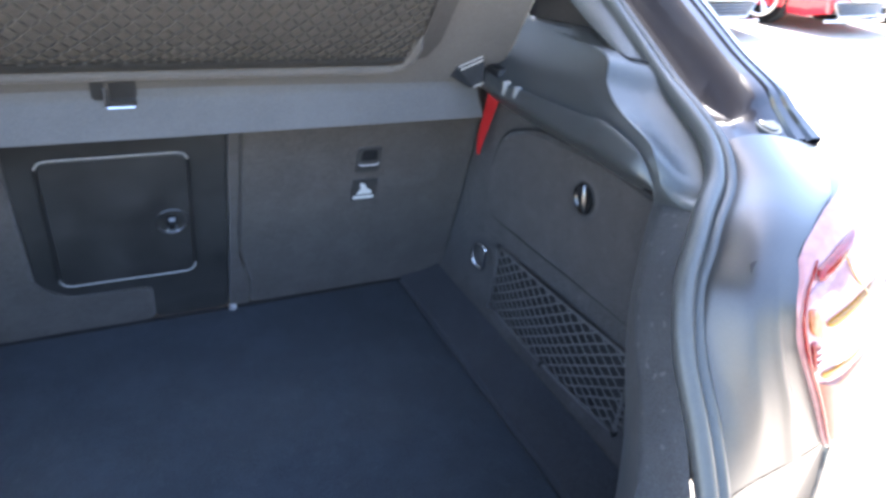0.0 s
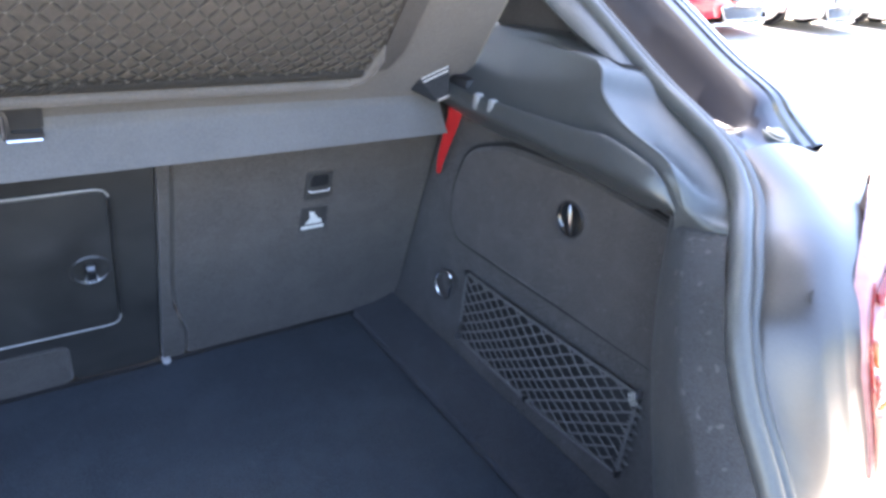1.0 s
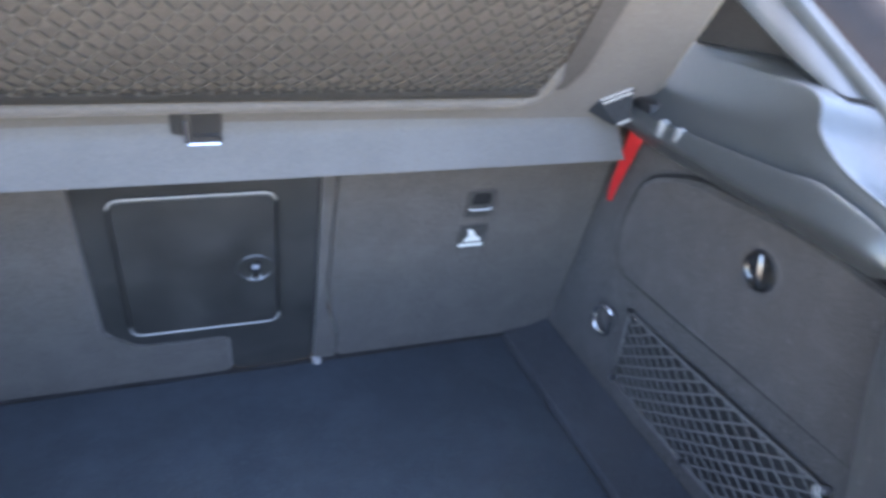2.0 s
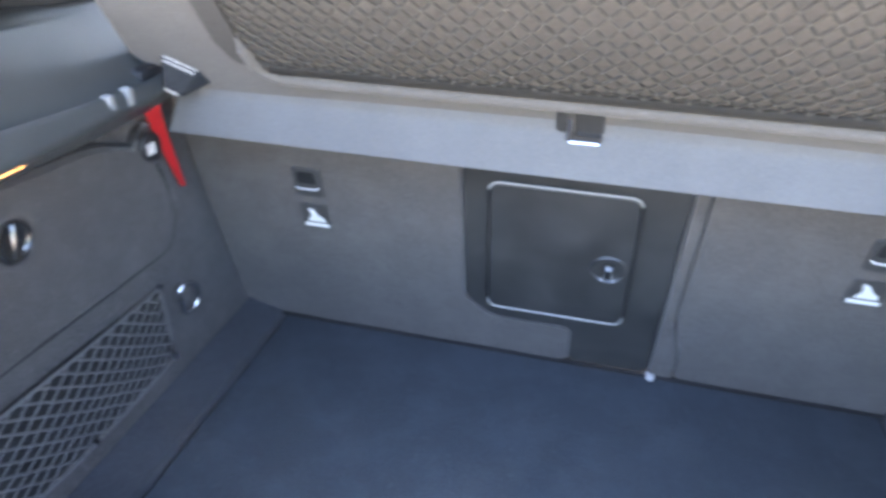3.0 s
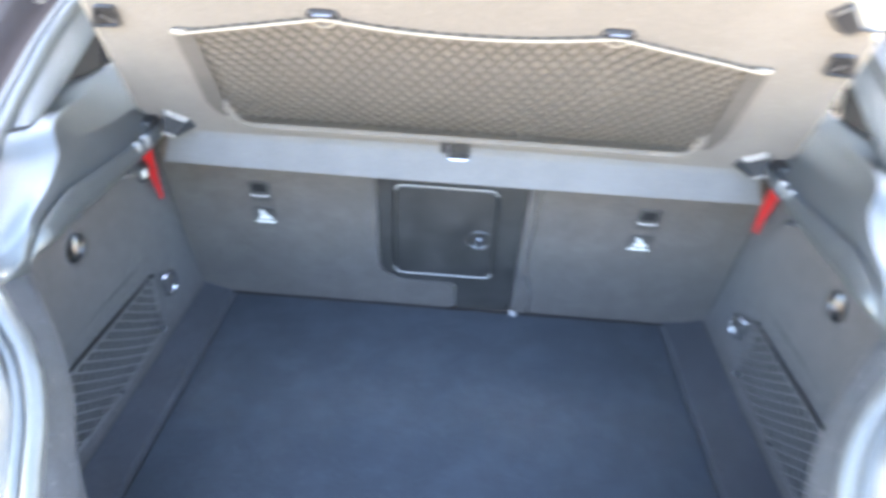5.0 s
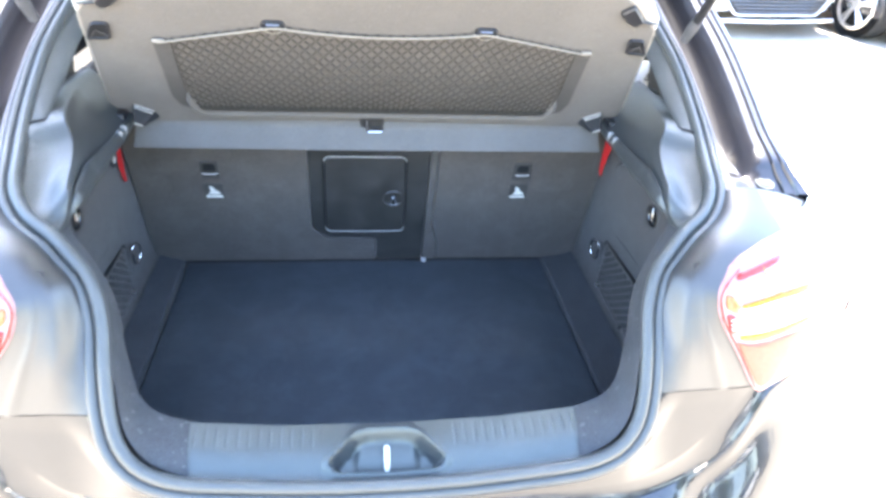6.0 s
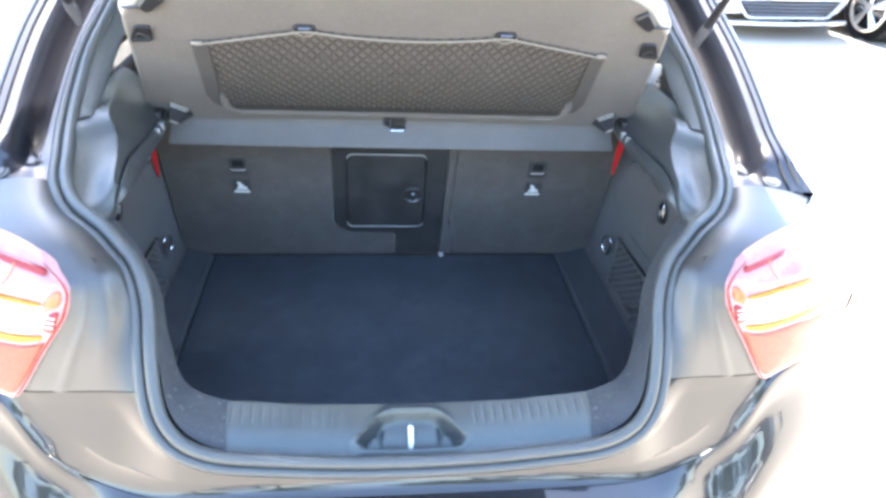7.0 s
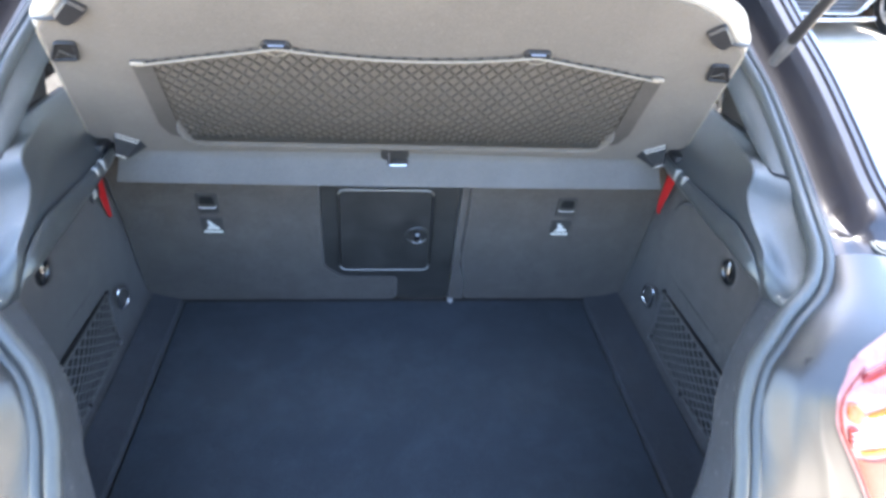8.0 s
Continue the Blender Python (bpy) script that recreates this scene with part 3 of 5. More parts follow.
# gutters beside the mouth, above the shoulder
GUT_Y = [-.556, -.54, -.52, -.50, -.44, -.36, -.256, -.161, -.06, .06, .15]
GUT_IN = [.560, .566, .572, .578, .586, .592, .592, .583, .566, .536, .494]
GUT_OUT = [.698, .690, .676, .666, .664, .668, .670, .662, .648, .621, .584]
GUT_UP = [-.002, .004, .016, .028, .034, .036, .036, .036, .036, .036, .036]
for s in (1, -1):
    cols = []
    for y, a, o, up in zip(GUT_Y, GUT_IN, GUT_OUT, GUT_UP):
        z = rear_z(y)
        n = rear_normal(z)
        dip = -.026 if y > -.47 else (-.012 if y > -.51 else -.002)
        w = o - a
        cut = [(a - .046, -.004), (a - .020, -.003), (a - .002, -.004), (a + .003, dip * .8), (a + .010, dip), (a + w * .22, dip * .75), (a + w * .31, up * .35), (a + w * .38, up * .80), (a + w * .45, up * .97), (a + w * .60, up),
               (a + w * .62, up - .004), (a + w * .66, up - .004), (a + w * .68, up + .001), (a + w * .78, up + .001), (a + w * .80, up - .003), (a + w * .84, up - .003), (a + w * .86, up + .001),
               (o - .003, up), (o, up - .003), (o + .006, up - .04)]
        cols.append([(CX + s * x, y + n.y * h, z + n.z * h) for x, h in cut])
    cols = [[tuple(v) for v in c] for c in zip(*[bez(list(col), 6) for col in zip(*cols)])]
    part("gutter", loft(cols), "gutter_paint", car, "black painted rain gutter with weld seams")
    # rubber stop and its dished plate
    z0 = rear_z(-.550)
    n = rear_normal(z0)
    c = Vector((CX + s * .622, -.536, z0 + .002))
    nn = Vector((0, n.y, n.z))
    stop = part("tailgate_stop", disc(c - nn * .006, nn, .017, .014, 28, .0155), "rubber", car, "round rubber tailgate stop")
    part("stop_cap", disc(c + nn * .008, nn, .011, .002, 24, .010), "rubber", stop)
    for dx, dy in ((-.020, .012), (-.023, -.004)):
        part("drain_plug", disc(c + Vector((s * dx, dy, dy * .45)) - nn * .003, nn, .005, .0045, 12, .004), "rubber", car, "small rubber drain plug")
    # shoulder over the lamp
    rows = [[(.60, -.52, 1.006), (.69, -.52, 1.0), (.77, -.51, .983), (.835, -.49, .95), (.872, -.45, .90)],
            [(.58, -.575, 1.004), (.69, -.568, 1.003), (.775, -.555, .984), (.835, -.53, .948), (.870, -.48, .90)],
            [(.56, -.630, .998), (.66, -.612, 1.002), (.75, -.588, .986), (.815, -.555, .952), (.858, -.50, .90)],
            [(.55, -.668, .985), (.64, -.648, .994), (.73, -.612, .980), (.79, -.565, .948), (.83, -.51, .90)],
            [(.55, -.660, .960), (.64, -.630, .970), (.72, -.590, .955), (.77, -.54, .93), (.80, -.50, .89)]]
    part("shoulder", loft([side(s, bez(r, 5)) for r in rows]), "paint", car, "glossy black shoulder over the tail lamp")
    # outer skin from the gutter's edge down to the shoulder and the side
    rows = []
    for y, o in zip(GUT_Y[:8], GUT_OUT):
        z = rear_z(y) + (.0 if y > -.52 else -.01)
        rows.append(side(s, [(o + .006, y, z - .01), (o + .03, y + .02, z - .05), (.76, y + .05, min(.965, z - .09)), (.80, y + .05, .945)]))
    part("rear_pillar_skin", loft(rows), "paint", car, "glossy black painted rear pillar")
    rows = []
    for y, sink in ((-.52, 0), (-.3, 0), (.0, .06), (.2, .09), (.5, .09), (1.2, .09), (2.0, .09)):
        rows.append(side(s, [(.78, y + .05, .955 - sink), (.80, y + .05, .945 - sink), (.87, y + .08, .90 - sink * .5), (.885, y + .09, .70), (.87, y + .08, .40), (.80, y + .05, .22)]))
    part("body_side", loft(rows), "paint", car, "glossy black painted body side")
    rows = [side(s, [(.745, y, .865), (.655, y, 1.10), (.615, y, 1.25), (.54, y, 1.42)]) for y in (.0, .4, 1.0, 1.9)]
    part("side_window", loft(rows), "tint", car, "tinted side window glass").visible_shadow = False
    # gas strut
    base, tip = Vector((CX + s * .572, -.254, 1.195)), Vector((CX + s * .60, -.62, 1.74))
    d = (tip - base).normalized()
    strut = part("gas_strut", tube([base + d * .03, base + d * .30], .0085, 14), "black_plastic", car, "black gas strut holding the tailgate up")
    part("strut_rod", tube([base + d * .30, tip], .004, 10), "steel", strut)
    part("strut_joint", join(disc(base - d * .014, d, .0085, .014, 16, .007), tube([base - d * .004, base + d * .018, base + d * .036], [.0085, .0105, .0095], 12)), "strut_grey", strut, "grey ball joint of the strut")

# raised tailgate and roof, above the view, that shade the boot
GATE = [(.30, 1.42), (.14, 1.46), (-.05, 1.56), (-.40, 1.76), (-.66, 1.92), (-.84, 1.98), (-.96, 1.95)]
rows = []
for y, z in GATE:
    w = .52 + .11 * min(1, (.3 - y) / .6)
    rows.append([(CX + w * t, y + .03 * t * t, z - .06 * t * t) for t in np.linspace(-1, 1, 13)])
bm = loft(rows)
bm.faces.ensure_lookup_table()
# the window takes the middle of the upper half
pane = [f for f in bm.faces if -.60 < f.calc_center_median().y < .16 and abs(f.calc_center_median().x - CX) < .46]
bmesh.ops.delete(bm, geom=pane, context="FACES")
lining = bm.copy()
bmesh.ops.translate(lining, verts=lining.verts, vec=(0, -.030, -.056))
gate = part("tailgate", thick(bm, .05), "paint", car, "open tailgate, black")
part("gate_lining", thick(lining, .004), "dark", gate, "dark plastic lining of the tailgate")
bm = bmesh.new()
grid = [[Vector(p) + Vector((0, .008, .015)) for p in r] for r in rows]
loft([r[1:-1] for r in grid[1:5]], bm)
part("rear_window", thick(bm, .004), "gate_glass", gate, "clear glass of the tailgate window")
rows = []
for y, z, w in [(.30, 1.43, .50), (.8, 1.48, .52), (1.5, 1.48, .53), (2.0, 1.42, .52)]:
    rows.append([(CX + w * t, y, z - .07 * t * t) for t in np.linspace(-1, 1, 11)])
part("roof", thick(loft(rows), .03), "paint", car, "black painted roof")
# front of the car: windscreen, bonnet and nose
rows = [[(CX + w * t, y - .06 * t * t, z - .05 * t * t) for t in np.linspace(-1, 1, 11)] for y, z, w in [(2.0, 1.425, .53), (2.3, 1.27, .60), (2.62, 1.04, .70)]]
part("windscreen", thick(loft(rows), .006), "glass_dark", car, "dark windscreen glass")
rows = []
for y, w, top, low in [(1.98, .885, .97, .22), (2.5, .885, 1.00, .20), (2.9, .88, .95, .19), (3.3, .84, .87, .18), (3.58, .74, .76, .20), (3.70, .56, .62, .28)]:
    half = [(0, top + .03), (w * .55, top + .02), (w * .86, top - .02), (w * .97, top - .09), (w, (top + low) / 2), (w * .96, low + .12), (w * .88, low), (0, low)]
    rows.append([(CX + a, y, b) for a, b in half] + [(CX - a, y, b) for a, b in half[-2:0:-1]])
bm = loft(rows, closed=True)
bm.faces.new([bm.verts.new(v) for v in rows[-1]])
bmesh.ops.remove_doubles(bm, verts=bm.verts, dist=1e-5)
part("bonnet_and_nose", bm, "paint", car, "glossy black front body")
for x in (-.80, .80):
    for y in (.42, 2.95):
        c = Vector((CX + x, y, .32))
        a = Vector((math.copysign(1, x), 0, 0))
        tyre = part("wheel", disc(c - a * .10, a, .32, .20, 32, .30), "tyre", car, "black tyre")
        bm = tube([c + a * .102 + Vector((0, .21 * math.cos(q), .21 * math.sin(q))) for q in np.linspace(0, 2 * math.pi, 24, endpoint=False)], .018, 6, closed=True)
        for k in range(5):
            q = 2 * math.pi * k / 5
            tube([c + a * .104, c + a * .104 + Vector((0, .21 * math.cos(q), .21 * math.sin(q)))], .020, 5, bm)
        part("rim", bm, "alloy", tyre, "alloy rim")
# added plain boxes that close the cabin beyond the seats, dark like its gloom
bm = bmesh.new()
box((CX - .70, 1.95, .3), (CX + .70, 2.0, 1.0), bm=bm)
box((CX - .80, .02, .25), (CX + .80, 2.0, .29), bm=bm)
part("cabin_closing_box", bm, "dark", car, "added plain dark boxes closing the cabin")
for s in (1, -1):
    rows = []
    for y in (-.12, .0, .14):
        top = 1.088 if s > 0 else .965
        rows.append(side(s, [(.66, y, .92), (.645, y, .96), (.630, y, top)]))
    part("window_pillar", thick(loft(rows), .006), "dark", car, "dark lining of the rear pillar")
    rows = [side(s, [(.575, y, 1.03), (.566, y, .5 * (1.03 + top)), (.555, y, top)]) for y, top in ((-.36, 1.075), (-.32, 1.095), (-.28, 1.115), (-.22, 1.144), (-.147, 1.175))]
    part("pillar_lining", thick(loft(rows), .005), "pocket_dark", car, "dark fabric lining behind the pillar cover")
    # added dark wall that closes the cabin's side below the window
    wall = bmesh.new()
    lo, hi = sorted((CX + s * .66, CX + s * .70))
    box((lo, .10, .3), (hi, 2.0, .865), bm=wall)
    part("cabin_wall", wall, "dark", car, "added plain dark wall closing the cabin side")

# ---- boot lining ----
# lines of the plastic ledge, from the seat to the mouth
LEDGE_TUCK = [(.506, -.100, .955), (.492, -.200, .955), (.485, -.290, .957), (.483, -.375, .960), (.480, -.430, .962), (.474, -.470, .964), (.468, -.525, .966), (.461, -.544, .974), (.458, -.556, .977), (.456, -.564, .974)]
LEDGE_LOW = [(.494, -.100, .968), (.476, -.200, .966), (.470, -.290, .970), (.468, -.375, .972), (.464, -.430, .975), (.459, -.470, .976), (.455, -.525, .976), (.451, -.544, .981), (.453, -.556, .980), (.454, -.564, .975)]
LEDGE_FRONT = [(.481, -.100, .985), (.460, -.200, .984), (.453, -.290, .985), (.450, -.375, .986), (.446, -.430, .988), (.442, -.470, .995), (.439, -.525, .994), (.441, -.544, .992), (.448, -.556, .987), (.452, -.564, .978)]
LEDGE_TOP = [(.485, -.100, .999), (.463, -.200, 1.000), (.458, -.290, 1.003), (.458, -.375, 1.008), (.455, -.430, 1.013), (.452, -.470, 1.019), (.448, -.525, 1.013), (.447, -.544, 1.006), (.450, -.556, .993), (.452, -.564, .979)]
LEDGE_GROOVE = [(.492, -.100, .996), (.471, -.200, .997), (.467, -.290, .999), (.466, -.375, 1.004), (.464, -.430, 1.010), (.460, -.470, 1.013), (.454, -.525, 1.006), (.451, -.545, 1.000), (.452, -.557, .990), (.453, -.565, .977)]
LEDGE_SLOPE = [(.512, -.100, 1.020), (.500, -.200, 1.026), (.490, -.290, 1.030), (.478, -.386, 1.038), (.468, -.430, 1.028), (.462, -.471, 1.023), (.454, -.528, 1.014), (.450, -.548, 1.007), (.452, -.560, .994), (.453, -.568, .980)]
LEDGE_RIDGE = [(.545, -.100, 1.052), (.540, -.200, 1.060), (.522, -.295, 1.067), (.497, -.398, 1.073), (.479, -.432, 1.049), (.469, -.474, 1.032), (.459, -.534, 1.021), (.453, -.553, 1.012), (.453, -.565, .997), (.454, -.573, .980)]
LEDGE_HOLLOW = [(.556, -.100, 1.060), (.550, -.200, 1.068), (.538, -.302, 1.077), (.521, -.409, 1.070), (.511, -.451, 1.044), (.501, -.493, 1.027), (.488, -.556, 1.004), (.474, -.580, .996), (.464, -.588, .986), (.457, -.594, .977)]
LEDGE_SEAL_EDGE = [(.566, -.100, 1.062), (.560, -.200, 1.070), (.552, -.310, 1.080), (.546, -.420, 1.068), (.543, -.470, 1.047), (.534, -.512, 1.034), (.518, -.578, 1.009), (.494, -.606, .993), (.476, -.612, .985), (.462, -.618, .979)]
for s, word in ((1, "right"), (-1, "left")):
    trim = thing("boot_side_trim", "carpeted boot side trim with a plastic ledge and a net pocket" if s < 0 else "carpeted boot side trim with plastic ledge, net pocket and lashing ring", "side trim", "boot side trims", at=(CX + s * .53, -.3, FLOOR))
    # carpet side
    prof = [(.505, .545), (.512, .558), (.520, .567), (.526, .582), (.530, .605), (.532, .66), (.533, .76), (.535, .86), (.537, .965)]
    ys = [.03, -.05, -.15, -.25, -.35, -.45, -.52, -.555]
    foot = .4475 - s * CX + .003
    line = spline([(a, 0, b) for a, b in prof], 30)
    rows = [[(CX + s * q.x, y, q.z) for q in line] for y in ys]
    front = spline([(.46, -.69, .545)] + WELL[4:], 30)
    for f in (.5, 1.0):
        rows.append([(CX + s * (q.x + (g.x - q.x) * f), -.555 + (g.y + .555) * f, q.z + (g.z - q.z) * f) for q, g in zip(line, front)])
    part("carpet_panel", loft(rows), "carpet", trim, "dark speckled carpet lining")
    # raised strip between the floor mat and the side
    strip = [(foot, .535), (foot, .549), (foot + .004, .555), (foot + .012, .557), (.48, .560), (.505, .567), (.518, .575)]
    part("floor_strip", loft([[(CX + s * a, y, b) for a, b in strip] for y in (.02, -.2, -.4, -.56)] + [[(CX + s * (a - .03), -.70, b) for a, b in strip]]), "strip_carpet", trim, "dark grey carpet strip beside the mat")
    # surround between the side and the seal
    k0 = 2
    w, r, l = bez(WELL[k0:], 5), bez(RIM[k0:], 5), bez(LIP[k0:], 5)
    rows = []
    for f in (0, .15, .3, .45, .6, .72, .82, .9, .96):
        rows.append(side(s, [a.lerp(b, f) + Vector((-.012, .024, 0)) * math.sin(f * math.pi) for a, b in zip(w, r)]))
    rows.append(side(s, r))
    for f in (.08, .3, .6, .9, 1.0):
        rows.append(side(s, [a.lerp(b, f) + rear_normal(a.z) * (.010 * math.sin(f * math.pi) * (1 - ease((a.z - .90) / .05))) for a, b in zip(r, l)]))
    part("mouth_surround", loft(rows), "surround_carpet", trim, "carpeted surround of the boot mouth")
    # access cover
    X = .534
    pl = lambda a, b, d: (CX + s * (X - d), a, b)
    cover_line = rounded([(-.590, .766), (-.215, .752), (-.145, .752), (-.135, .82), (-.16, .895), (-.25, .930), (-.40, .940), (-.590, .925)], .035, 6)
    kc = (-.380, .880)
    part("cover_gap", slab_hole(rounded([(-.590, .7625), (-.215, .7485), (-.1415, .7485), (-.1315, .82), (-.1565, .898), (-.25, .934), (-.40, .944), (-.590, .929)], .036, 6), pl, -.004, .0036, kc, .022, .0005), "dark", trim, "shadow gap round the access cover")
    cover = part("access_cover", slab_hole(cover_line, pl, -.004, .0095, kc, .0215, .0065), "carpet", trim, "carpeted access cover with a turn knob")
    ax = Vector((-s, 0, 0))
    rows = []
    for k in range(9):
        a = k / 8 * math.pi / 2
        q = max(.0004, .0215 * math.cos(a) ** .8)
        rows.append([pl(kc[0] + q * math.cos(w), kc[1] + q * math.sin(w), .0085 - .0070 * math.sin(a)) for w in np.linspace(0, 2 * math.pi, 28, endpoint=False)])
    part("knob", loft(rows, closed=True), "polished", cover, "glossy dark dished turn knob")
    grip = [pl(kc[0] + q * math.sin(.2), kc[1] + q * math.cos(.2), .0080) for q in np.linspace(-.018, .018, 9)]
    part("knob_grip", tube(grip, [.0014, .0026, .0034, .0038, .0039, .0038, .0034, .0026, .0014], 12), "smoked_chrome", cover, "bright grip bar across the dish")
    part("knob_rim", tube([pl(kc[0] + .0218 * math.cos(w), kc[1] + .0218 * math.sin(w), .0085) for w in np.linspace(0, 2 * math.pi, 28, endpoint=False)], .0014, 6, closed=True), "black_plastic", cover, "black rim of the knob")
    # net pocket: cord frame, net and hooks
    def pocket(u, v, X=X, s=s):
        y = -.202 - .334 * u
        z = .600 + .008 * u + v * (.114 + .006 * u) + .004 * math.sin(u * math.pi) * (1 - 2 * v) * -1
        return Vector((CX + s * (X - .010 - .010 * math.sin(u * math.pi) * math.sin(max(.2, v) * math.pi / 1.3)), y, z))
    # flat dark sheet: the shade inside the pocket put into its colour
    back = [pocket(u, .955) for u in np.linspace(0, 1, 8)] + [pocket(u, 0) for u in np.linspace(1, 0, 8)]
    part("pocket_shade", slab([(p.y, p.z) for p in back], pl, -.004, .0065, .0005), "pocket_dark", trim, "flat dark sheet standing for the shade inside the net pocket")
    pocket_net = part("pocket_net", net(pocket, 13, .52, .0014, steps=14), "net_cord", trim, "black elastic net of the side pocket", kind="stuff")
    frame_pts = [pocket(u, 1) for u in np.linspace(0, 1, 14)] + [pocket(1, v) for v in (.75, .5, .25)] + [pocket(u, 0) for u in np.linspace(1, 0, 14)] + [pocket(0, v) for v in (.25, .5, .75)]
    part("net_cord", tube(frame_pts, .0021, 6, closed=True), "net_cord", trim, "black elastic cord round the net")
    loops = bmesh.new()
    for k in range(9):
        p, q = pocket(.985, .06 + .10 * k), pocket(.985, .12 + .10 * k)
        out = (p + q) / 2 + Vector((0, -.013 - .004 * (k % 2), .001))
        tube(bez([p, out, q], 4), .0011, 4, loops)
    part("net_loops", loops, "net_cord", trim, "loose loops of the net on its end cord")
    for k in range(3):
        c = pocket(.985, .97) + Vector((-s * .003, .003 * k - .004, -.003 * k))
        part("end_wrap", tube([c + Vector((0, .004, .007)), c + Vector((-s * .002, 0, 0)), c + Vector((0, -.004, -.007))], .0009, 5), "edge_grey", trim, "pale wrapped cord end")
    for u, v in ((0, 1), (0, 0), (1, 1), (1, 0), (.5, 0)):
        c = pocket(u, v)
        part("net_hook", box((c.x - .004, c.y - .003, c.z - .004), (c.x + .004, c.y + .003, c.z + .004), .0015), "steel" if (u, v) in ((1, 1), (0, 0)) else "black_plastic", trim)
    # lashing ring
    c = Vector((CX + s * (X - .006), -.156, .672))
    ring = [(-.013, -.017), (-.013, .0), (-.013, .017), (-.008, .022)] + [(.017 * math.cos(a), .022 * math.sin(a)) for a in np.linspace(1.35, -1.35, 12)] + [(-.008, -.022)]
    ring = [c + Vector((-s * (.006 + .25 * (p + .013)), p, q)) for p, q in ring]
    ringo = part("lashing_ring", tube(ring, .0030, 10, closed=True), "chrome", trim, "chromed steel lashing ring")
    part("ring_seat", disc(c + Vector((s * .004, 0, 0)), ax, .020, .003, 20, .017), "carpet", ringo)
    # plastic ledge: stations from the seat to the mouth
    st = [list(c) for c in zip(LEDGE_TUCK, LEDGE_LOW, LEDGE_FRONT, LEDGE_TOP, LEDGE_GROOVE, LEDGE_SLOPE, LEDGE_RIDGE, LEDGE_HOLLOW, LEDGE_SEAL_EDGE)]
    st.append([(a + .012, b, c - .035) for a, b, c in st[-1]])
    cols = [bez(c, 6) for c in zip(*st)]
    rows = []
    for r in zip(*cols):
        q = []
        for k, v in enumerate(r):
            if k in (4, 6):
                q += [v.lerp(r[k - 1], .28), v, v.lerp(r[k + 1], .22)]
            else:
                q.append(v)
        rows.append(bez(q, 4))
    part("ledge", loft([side(s, r) for r in rows]), "trim_plastic", trim, "satin grey plastic ledge with a moulded hollow")
    # upper pillar cover
    pst = [[(.552, -.43, 1.062), (.535, -.415, 1.068), (.521, -.400, 1.069), (.536, -.34, 1.075)],
           [(.550, -.36, 1.096), (.532, -.345, 1.098), (.519, -.330, 1.094), (.536, -.28, 1.105)],
           [(.549, -.256, 1.146), (.530, -.240, 1.144), (.518, -.228, 1.138), (.536, -.18, 1.15)],
           [(.536, -.161, 1.194), (.516, -.146, 1.190), (.505, -.135, 1.182), (.524, -.09, 1.195)],
           [(.516, -.05, 1.252), (.497, -.035, 1.247), (.476, -.015, 1.238), (.490, .045, 1.25)],
           [(.485, .06, 1.315), (.466, .075, 1.31), (.446, .095, 1.30), (.460, .155, 1.31)]]
    cols = [bez(c, 5) for c in zip(*pst)]
    part("pillar_cover", loft([side(s, bez(r, 3)) for r in zip(*cols)]), "trim_plastic", trim, "satin grey plastic pillar cover")
    part("cover_seam", tube([Vector(q) + Vector((0, -.003, .002)) for q in side(s, bez(pst[0], 4))], .0016, 6), "dark", trim, "dark seam under the pillar cover")
    # notches on the ledge that take the shelf
    for y in (-.262, -.290):
        part("shelf_notch", box((CX + s * .458 - .005, y - .004, .986), (CX + s * .458 + .005, y + .004, 1.0055), .0015), "notch_grey", trim)
    part("shelf_rest", box((CX + s * .49 - .022, -.222, .988), (CX + s * .49 + .022, -.178, 1.010), .005), "black_plastic", trim)
    if s < 0:
        # socket and boot light
        c = Vector((CX + s * (X + .002), -.162, .897))
        sock = part("power_socket", disc(c, ax, .029, .011, 28, .026), "gloss_plastic", trim, "round black power socket")
        part("socket_cap", disc(c + ax * .010, ax, .019, .005, 24, .017), "black_plastic", sock)
        for dy in (-.010, -.002):
            part("socket_mark", box((c.x + .0145, c.y + dy, c.z - .008), (c.x + .0163, c.y + dy + .0042, c.z + .006), .0005), "white_plastic", sock, "small white bar on the socket")
        part("boot_light", box((CX - .4680, -.441, .9742), (CX - .4640, -.396, .9760), .0008), "lamp_glow", trim, "small warm boot light, lit")

# ---- floor ----
mat = part("floor_mat", box((CX - .455, -.755, FLOOR - .018), (CX + .437, -.004, FLOOR), .005, 3), "mat_carpet")
tagged(mat, "dark blue-black carpet boot floor mat", "mat")
bm = box((CX - .56, -.76, FLOOR - .08), (CX + .56, .06, FLOOR - .021))
part("boot_floor", bm, "dark", car, "dark boot floor below the mat")

# ---- sill plate with the latch cup ----
sill = thing("sill_trim", "ribbed grey plastic loading sill trim with latch cup", "sill trim", at=(CX, -.79, .70))


def sill_point(x, v):
    """v: 0 at the inner edge, 1 at the seal."""
    a, l = spline_x(RIM, abs(x)), spline_x(LIP, abs(x))
    p = a.lerp(l, v)
    p += rear_normal(p.z) * (.012 * math.sin(min(1, v * 1.15) * math.pi) * .6)
    return Vector((CX + x, p.y, p.z))


def spline_x(curve, x):
    xs = [c[0] for c in curve]
    return Vector((x, float(np.interp(x, xs, [c[1] for c in curve])), float(np.interp(x, xs, [c[2] for c in curve]))))


